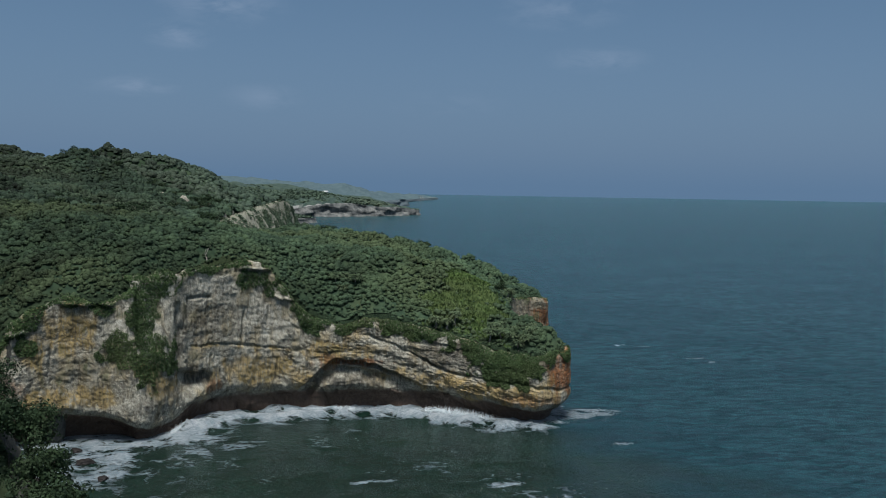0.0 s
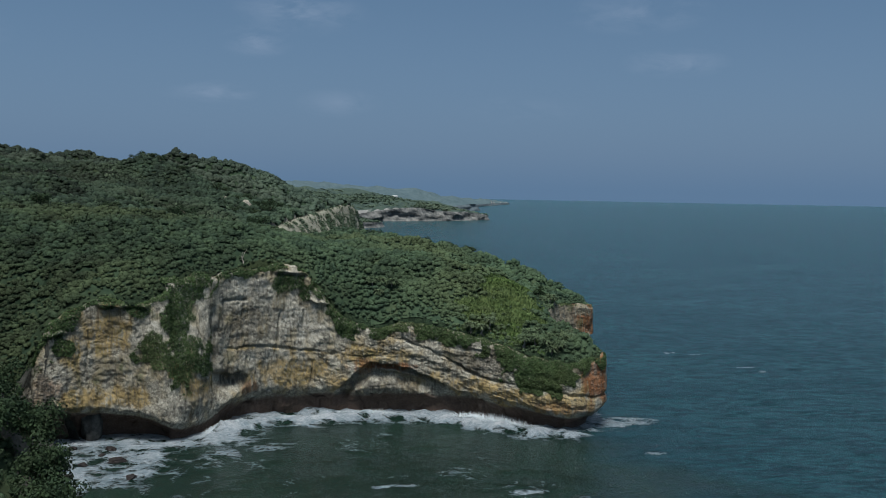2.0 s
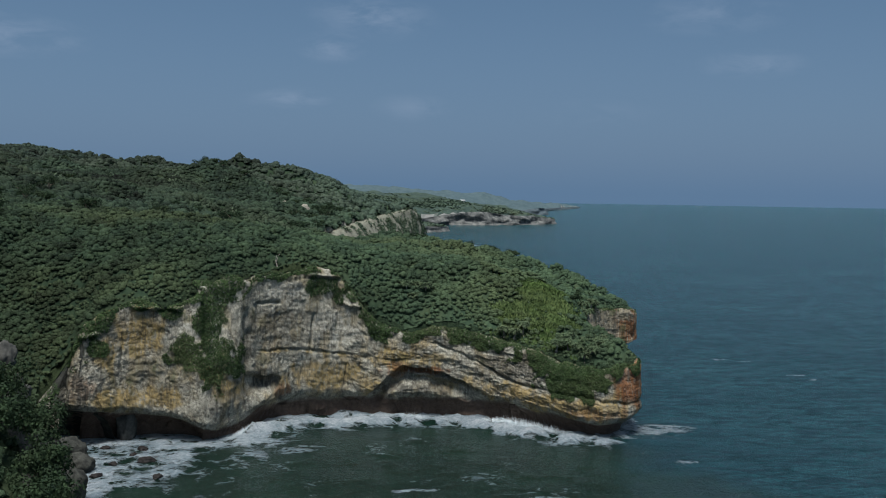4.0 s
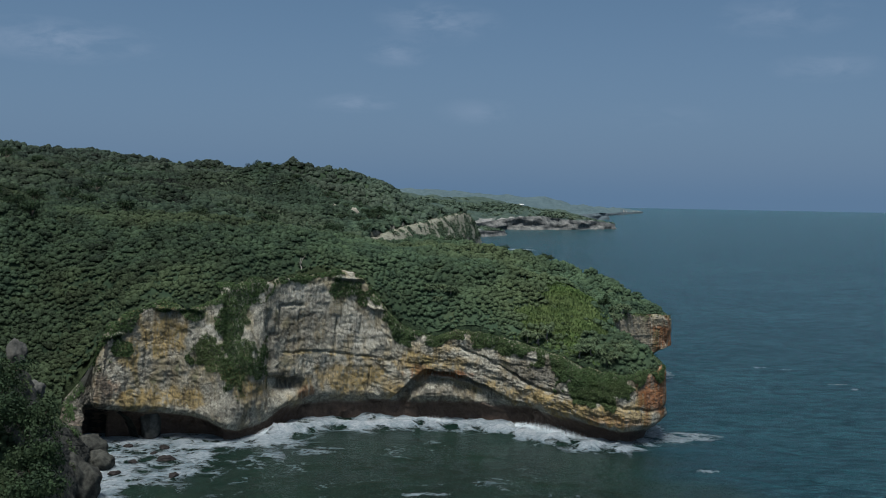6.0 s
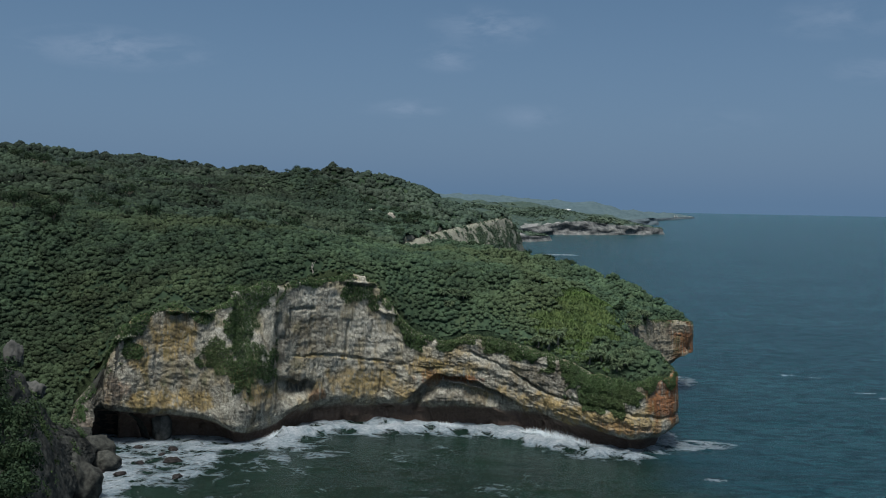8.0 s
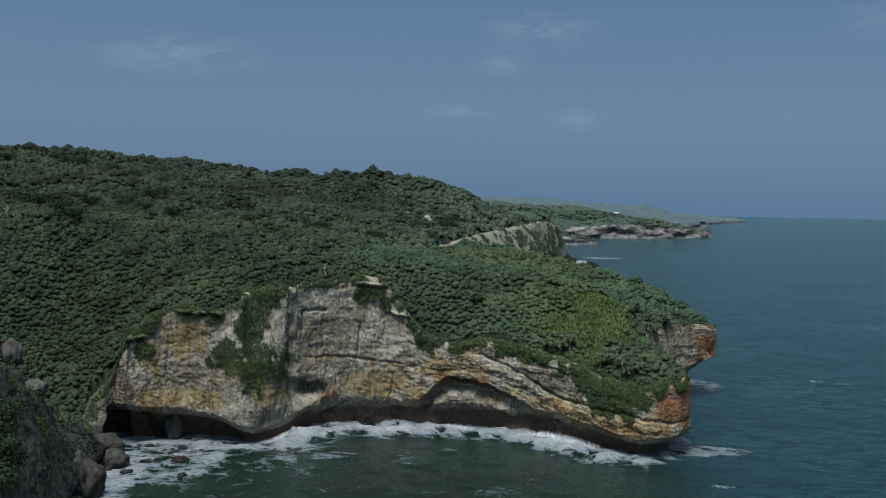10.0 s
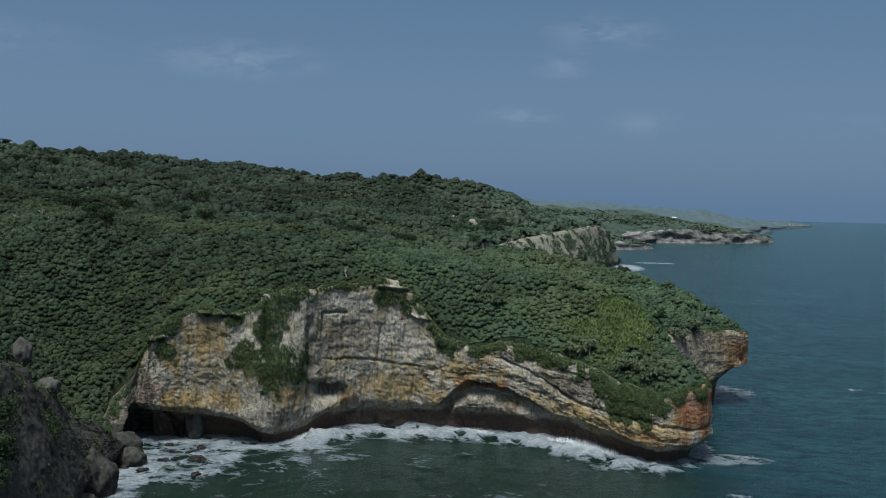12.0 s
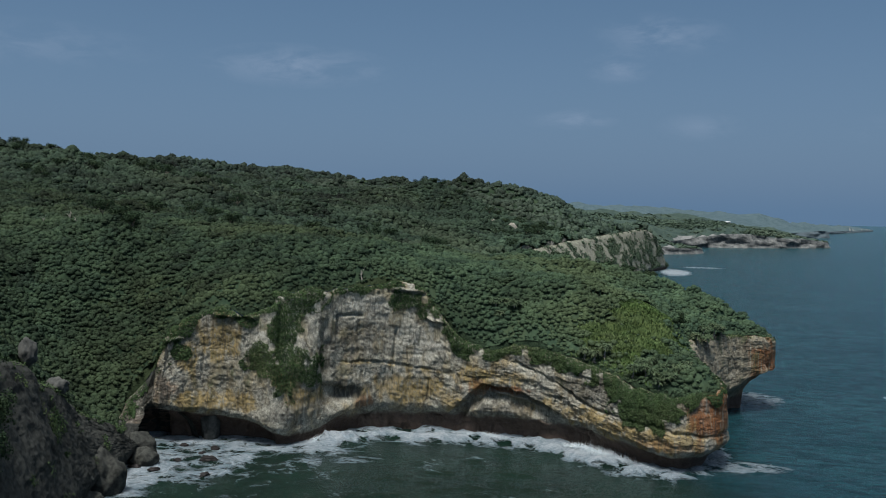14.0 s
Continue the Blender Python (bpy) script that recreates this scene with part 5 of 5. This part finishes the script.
def tube(points, radii, sides=7):
    """A tapered limb along points."""
    V, F = [], []
    pts = [Vector(p) for p in points]
    for k, (p, rad) in enumerate(zip(pts, radii)):
        d = (pts[min(k + 1, len(pts) - 1)] - pts[max(k - 1, 0)]).normalized()
        u = d.orthogonal().normalized()
        w = d.cross(u)
        for s in range(sides):
            a = 2 * math.pi * s / sides
            V.append(p + (u * math.cos(a) + w * math.sin(a)) * rad)
    for k in range(len(pts) - 1):
        for s in range(sides):
            F.append((k * sides + s, k * sides + (s + 1) % sides, (k + 1) * sides + (s + 1) % sides, (k + 1) * sides + s))
    return V, F


def join(pieces):
    V, F, n = [], [], 0
    for v, f in pieces:
        V += [tuple(p) for p in v]
        F += [tuple(i + n for i in q) for q in f]
        n += len(v)
    return np.array(V), np.array(F)


def limbs(r, height_m, spread, count):
    """A trunk and forked limbs; the tips carry the crown."""
    bend = Vector((r.uniform(-.08, .08), r.uniform(-.08, .08), 0)) * height_m
    fork = Vector((bend.x, bend.y, height_m * 0.30))
    rad = 0.028 * height_m
    trunk = tube([(0, 0, -0.6), (bend.x * 0.3, bend.y * 0.3, height_m * 0.2), fork], [rad * 1.3, rad, rad * 0.75], 8)
    arms, tips = [], []
    for k in range(count):
        a = 2 * math.pi * (k + r.uniform(-0.3, 0.3)) / count
        reach = spread * r.uniform(0.45, 0.95)
        tip = Vector((math.cos(a) * reach, math.sin(a) * reach, height_m * r.uniform(0.42, 0.86)))
        mid = fork.lerp(tip, 0.5) + Vector((0, 0, 0.08 * height_m))
        arms.append(tube([fork, mid, tip], [rad * 0.6, rad * 0.38, rad * 0.12], 6))
        tips.append(tip)
        for _ in range(2):
            b = mid + Vector((r.uniform(-1, 1), r.uniform(-1, 1), r.uniform(0.1, 0.9))) * spread * 0.35
            arms.append(tube([mid, b], [rad * 0.3, rad * 0.08], 5))
            tips.append(b)
    return trunk, arms, tips


def tree_thing(seed, height_m, spread, leaves, leaf, label, category="tree"):
    """A broad-leaved tree with its root at the origin."""
    r = random.Random(seed)
    rr = np.random.default_rng(seed)
    root = tagged(new("tree"), label, category, "trees of the headland")
    trunk, arms, tips = limbs(r, height_m, spread, 6)
    part("trunk", mesh_np("trunk", *join([trunk]), BARK), root)
    for arm in arms[::3]:
        part("limb", mesh_np("limb", *join([arm]), BARK), root)
    V, F, n = [], [], 0
    per = leaves // len(tips)
    for tip in tips:
        s = spread * rr.uniform(0.42, 0.62)
        d = rr.normal(size=(per, 3))
        d[:, 2] = np.abs(d[:, 2]) - 0.5
        d /= np.linalg.norm(d, axis=1, keepdims=True)
        p = np.array(tip) + d * (1, 1, 0.8) * s * rr.uniform(0.5, 1.05, (per, 1))
        v, f = leaves_on(p, d, rr, leaf, 0.05)
        V.append(v)
        F.append(f + n)
        n += len(v)
    part("crown", mesh_np("crown", np.vstack(V), np.vstack(F), TREE, False), root, "dense dark green leaves")
    return root


def bare_tree(seed, height_m, label):
    r = random.Random(seed)
    root = tagged(new("bare_tree"), label, "tree", "pale bare trees")
    trunk, arms, tips = limbs(r, height_m, height_m * 0.3, 4)
    part("trunk", mesh_np("trunk", *join([trunk]), PALE_BARK), root)
    for arm in arms:
        part("limb", mesh_np("limb", *join([arm]), PALE_BARK), root)
    return root


def pandanus(seed, height_m, heads, label):
    """Screw pine: forked stem on stilt roots, with tufts of long drooping blades."""
    r = random.Random(seed)
    root = tagged(new("screw_pine"), label, "screw pine", "screw pines near the point")
    fork = Vector((r.uniform(-.3, .3), r.uniform(-.3, .3), height_m * 0.5))
    part("trunk", mesh_np("trunk", *join([tube([(0, 0, -0.5), fork], [0.16, 0.11], 7)]), PALE_BARK), root, "pale ringed stem")
    stilts = [tube([(math.cos(a) * 0.7, math.sin(a) * 0.7, -0.5), (0, 0, height_m * 0.25)], [0.05, 0.05], 5) for a in (0.4, 1.9, 3.3, 4.9)]
    for stilt in stilts:
        part("stilt_root", mesh_np("stilt_root", *join([stilt]), PALE_BARK), root)
    arms, V = [], []
    for k in range(heads):
        a = 2 * math.pi * (k + r.uniform(-.3, .3)) / heads
        tip = fork + Vector((math.cos(a) * 0.4, math.sin(a) * 0.4, r.uniform(0.25, 0.5))) * height_m * 0.55
        arms.append(tube([fork, tip], [0.09, 0.07], 6))
        for q in range(46):
            b = q * 2.4
            rise = r.uniform(-0.3, 1.0)
            d = Vector((math.cos(b), math.sin(b), rise)).normalized()
            side = d.cross(Vector((0, 0, 1))).normalized() * 0.085
            l = r.uniform(0.9, 1.6)
            m = tip + d * l * 0.55 + Vector((0, 0, 0.12))
            e = tip + d * l + Vector((0, 0, -0.30))
            V += [tip - side, tip + side, m + side, m - side, m - side, m + side, e + side * 0.2, e - side * 0.2]
    for arm in arms:
        part("limb", mesh_np("limb", *join([arm]), PALE_BARK), root)
    part("crown", mesh_np("crown", np.array([tuple(v) for v in V]), np.arange(len(V)).reshape(-1, 4), PANDAN, False), root, "tufts of long grey-green blades")
    return root


def boulder_mesh(name, seed, mat, rough=0.28):
    bm = bmesh.new()
    bmesh.ops.create_icosphere(bm, subdivisions=4, radius=1.0)
    v = np.array([tuple(x.co) for x in bm.verts])
    d = rough * fbm(v * 1.1 + seed * 7, 3) + 0.12 * np.round(2 * perlin(v * 1.6 + seed)) / 2 + 0.05 * fbm(v * 5 + seed, 2)
    for x, k in zip(bm.verts, d):
        x.co *= 1 + float(k)
    me = bpy.data.meshes.new(name)
    bm.to_mesh(me)
    bm.free()
    me.polygons.foreach_set("use_smooth", np.ones(len(me.polygons), bool))
    me.materials.append(mat)
    return me


def boulder(name, seed, x, y, z, sx, sy, sz, turn, mat, label, group=""):
    ob = tagged(new(name, boulder_mesh(name, seed, mat)), label, "rock", group)
    ob.matrix_world = pose(x, y, z, 0, 0, turn) @ Matrix.Diagonal((sx, sy, sz, 1))
    return ob


def ground_z(x, y):
    return float(height(np.array([[x, y]], float))[0])


boulder("boulder", 1, -35.0, 179.5, 3.2, 3.0, 3.6, 3.4, 20, STONE, "large grey-brown boulder at the end of the shore wall", "boulders of the cove")
boulder("boulder", 2, -32.2, 176.0, 2.2, 2.8, 2.6, 2.2, 50, STONE, "rounded grey boulder in the surf below the wall", "boulders of the cove")
boulder("boulder", 3, -30.0, 157.0, 3.0, 3.6, 3.8, 5.6, 0, STONE, "tall dark boulder standing in the surf", "boulders of the cove")
boulder("boulder", 4, -28.0, 150.0, 1.6, 2.6, 2.4, 2.0, 70, STONE, "low grey boulder at the foot of the wall", "boulders of the cove")
boulder("cave_pillar", 7, -29.6, 199.0, 3.4, 1.9, 1.8, 4.6, 0, MIDSTONE, "short rock pillar between the two cave mouths")
boulder("standing_stone", 5, -31.2, 138.5, ground_z(-31.2, 138.5) + 1.2, 1.3, 1.2, 2.2, 10, MIDSTONE, "pale upright stone among the bushes on the ramp")
boulder("standing_stone", 6, -33.5, 149.0, ground_z(-33.5, 149.0) + 0.4, 2.0, 1.6, 1.6, 40, MIDSTONE, "weathered pale outcrop among the bushes on the ramp")
_r = random.Random(9)
for k in range(10):
    bx, by = _r.uniform(-38, -15), _r.uniform(170, 196)
    s = _r.uniform(0.5, 1.3)
    boulder("surf_rock", 20 + k, bx, by, SEA + 0.1, s * 1.5, s, s * 0.6, _r.uniform(0, 180), WETSTONE, "low black wet rock awash in the foam", "rocks awash in the cove")


boulder("weathered_rock", 31, -36.0, 192.8, 22.0, 0.8, 1.0, 2.0, 15, LEDGE, "weathered pale rock knob at the end of the cliff")
boulder("rock_outcrop", 32, -19.5, 571, ground_z(-19.5, 571) - 1.0, 4.4, 3.0, 5.4, 15, PALESTONE, "pale rock outcrop on the wooded hill slope", "outcrops on the hill")
boulder("rock_outcrop", 33, -31, 576, ground_z(-31, 576) - 0.8, 5.4, 3.0, 3.4, 40, PALESTONE, "low weathered rock outcrop on the wooded hill slope", "outcrops on the hill")
# near trees at the shore wall
for k, (x, y, h, s) in enumerate(((-19.0, 112.5, 8.5, 3.6), (-16.6, 108.5, 7.0, 3.0), (-24.0, 116.0, 8.0, 3.2), (-15.0, 103.0, 6.5, 3.0), (-23.5, 112.0, 9.0, 3.6))):
    ob = tree_thing(300 + k, h, s, 3600, 0.17, "broad-leaved tree with dense dark green crown on the shore wall")
    ob.matrix_world = pose(x, y, ground_z(x, y) - 0.3, 0, 0, 60 * k)

# trees that stand out on the crest of the point and on the hills
protos = [tree_thing(320 + k, h, s, 900, 0.22, "round-crowned green tree rising from the scrub") for k, (h, s) in enumerate(((4.2, 1.9), (5.5, 2.6), (7.0, 3.2)))]
_r = random.Random(12)
SPOT_TREES = [(36, 300, 0), (33, 304, 1), (39.5, 301, 0), (47.5, 298, 0), (54, 295, 0), (60, 290, 0), (-72, 624, 2), (-77, 626, 1), (-83, 627, 2), (-88, 628, 2),
              (-93, 630, 1), (-140, 392, 2), (-146, 393, 2), (-151, 391, 1), (-187, 407, 2), (-180, 406, 1), (-228, 420, 2), (-235, 424, 2), (-17, 545, 2),
              (-9, 560, 2), (-12, 552, 1), (-23, 548, 2), (-67, 233, 1), (-72, 236, 1)]
for k in range(260):
    x, y = _r.uniform(-260, 5), _r.uniform(225, 640)
    if x > 60 - 0.7 * y and perlin(np.array([[x * 0.022, y * 0.022, 4.0]]))[0] > 0.08:
        SPOT_TREES.append((x, y, _r.choice((0, 1, 1, 2))))
used = set()
for x, y, k in SPOT_TREES:
    place = pose(x, y, ground_z(x, y) - 0.1, 0, 0, _r.uniform(0, 360))
    if k in used:
        copy_thing(protos[k], place)
    else:
        used.add(k)
        protos[k].matrix_world = place
lone = tree_thing(340, 4.6, 1.5, 1100, 0.17, "lone rounded shrub standing out on the grassy point", "shrub")
lone.matrix_world = pose(66.8, 231.5, ground_z(66.8, 231.5) - 0.6)

for k, (x, y, h) in enumerate(((-84, 232, 4.2), (-80, 229, 3.6), (-77, 233, 4.0), (-88, 227, 3.6), (-1.5, 214.8, 4.2))):
    ob = bare_tree(350 + k, h, "slender bare tree with pale bark among the scrub")
    ob.matrix_world = pose(x, y, ground_z(x, y) - 0.1, 0, 0, 70 * k)

palms = [pandanus(360 + k, h, n, "screw pine with tufts of long grey-green blades") for k, (h, n) in enumerate(((2.4, 7), (3.0, 9), (1.9, 6)))]
used = set()
for j, (x, y) in enumerate(((61.5, 203.2), (63.6, 204.4), (65.6, 203.0), (68, 208.5), (59.5, 207.5), (62.8, 201.2), (66.5, 206.5), (57.6, 205.0), (64.4, 207.6), (61.0, 209.0), (67.6, 204.6), (69.6, 206.4), (60.2, 205.4), (64.6, 201.6), (66.8, 210.2), (73, 252), (75.6, 254), (77.6, 256.4), (74, 248.6),
                            (71.5, 246), (29, 226), (26.8, 225.2), (31, 224.2), (28, 222.8), (49.5, 211.2), (51.5, 212.4), (47.6, 213))):
    k = j % 3
    place = pose(x, y, ground_z(x, y) + 0.1, 0, 0, 47 * j)
    if k in used:
        copy_thing(palms[k], place)
    else:
        used.add(k)
        palms[k].matrix_world = place


def box(x, y, z, sx, sy, sz):
    v = [(x + a * sx / 2, y + b * sy / 2, z + c * sz) for c in (0, 1) for b in (-1, 1) for a in (-1, 1)]
    return v, [(0, 2, 3, 1), (4, 5, 7, 6), (0, 1, 5, 4), (2, 6, 7, 3), (0, 4, 6, 2), (1, 3, 7, 5)]


house = tagged(new("house"), "long white house with pale roof on the far headland", "house")
part("wall", mesh_np("wall", *join([box(0, 0, 0, 14, 7, 3.4)]), WALLPAINT, False), house)
part("roof", mesh_np("roof", np.array([(-7.6, -4.2, 3.4), (7.6, -4.2, 3.4), (7.6, 4.2, 3.4), (-7.6, 4.2, 3.4), (-6, 0, 5.2), (6, 0, 5.2), (6, 0, 5.2), (-6, 0, 5.2)]),
                     np.array([(0, 1, 5, 4), (2, 3, 7, 6), (1, 2, 6, 5), (3, 0, 4, 7), (0, 3, 2, 1)]), WALLPAINT, False), house, "pale hipped roof")
for k in range(4):
    part("window", mesh_np("window", *join([box(-5.1 + 3.4 * k, -3.53, 1.0, 1.4, 0.12, 1.3)]), GLASS, False), house)
house.matrix_world = pose(178.5, 1747, 33.0, 0, 0, 8) @ Matrix.Diagonal((0.8, 0.8, 0.8, 1))
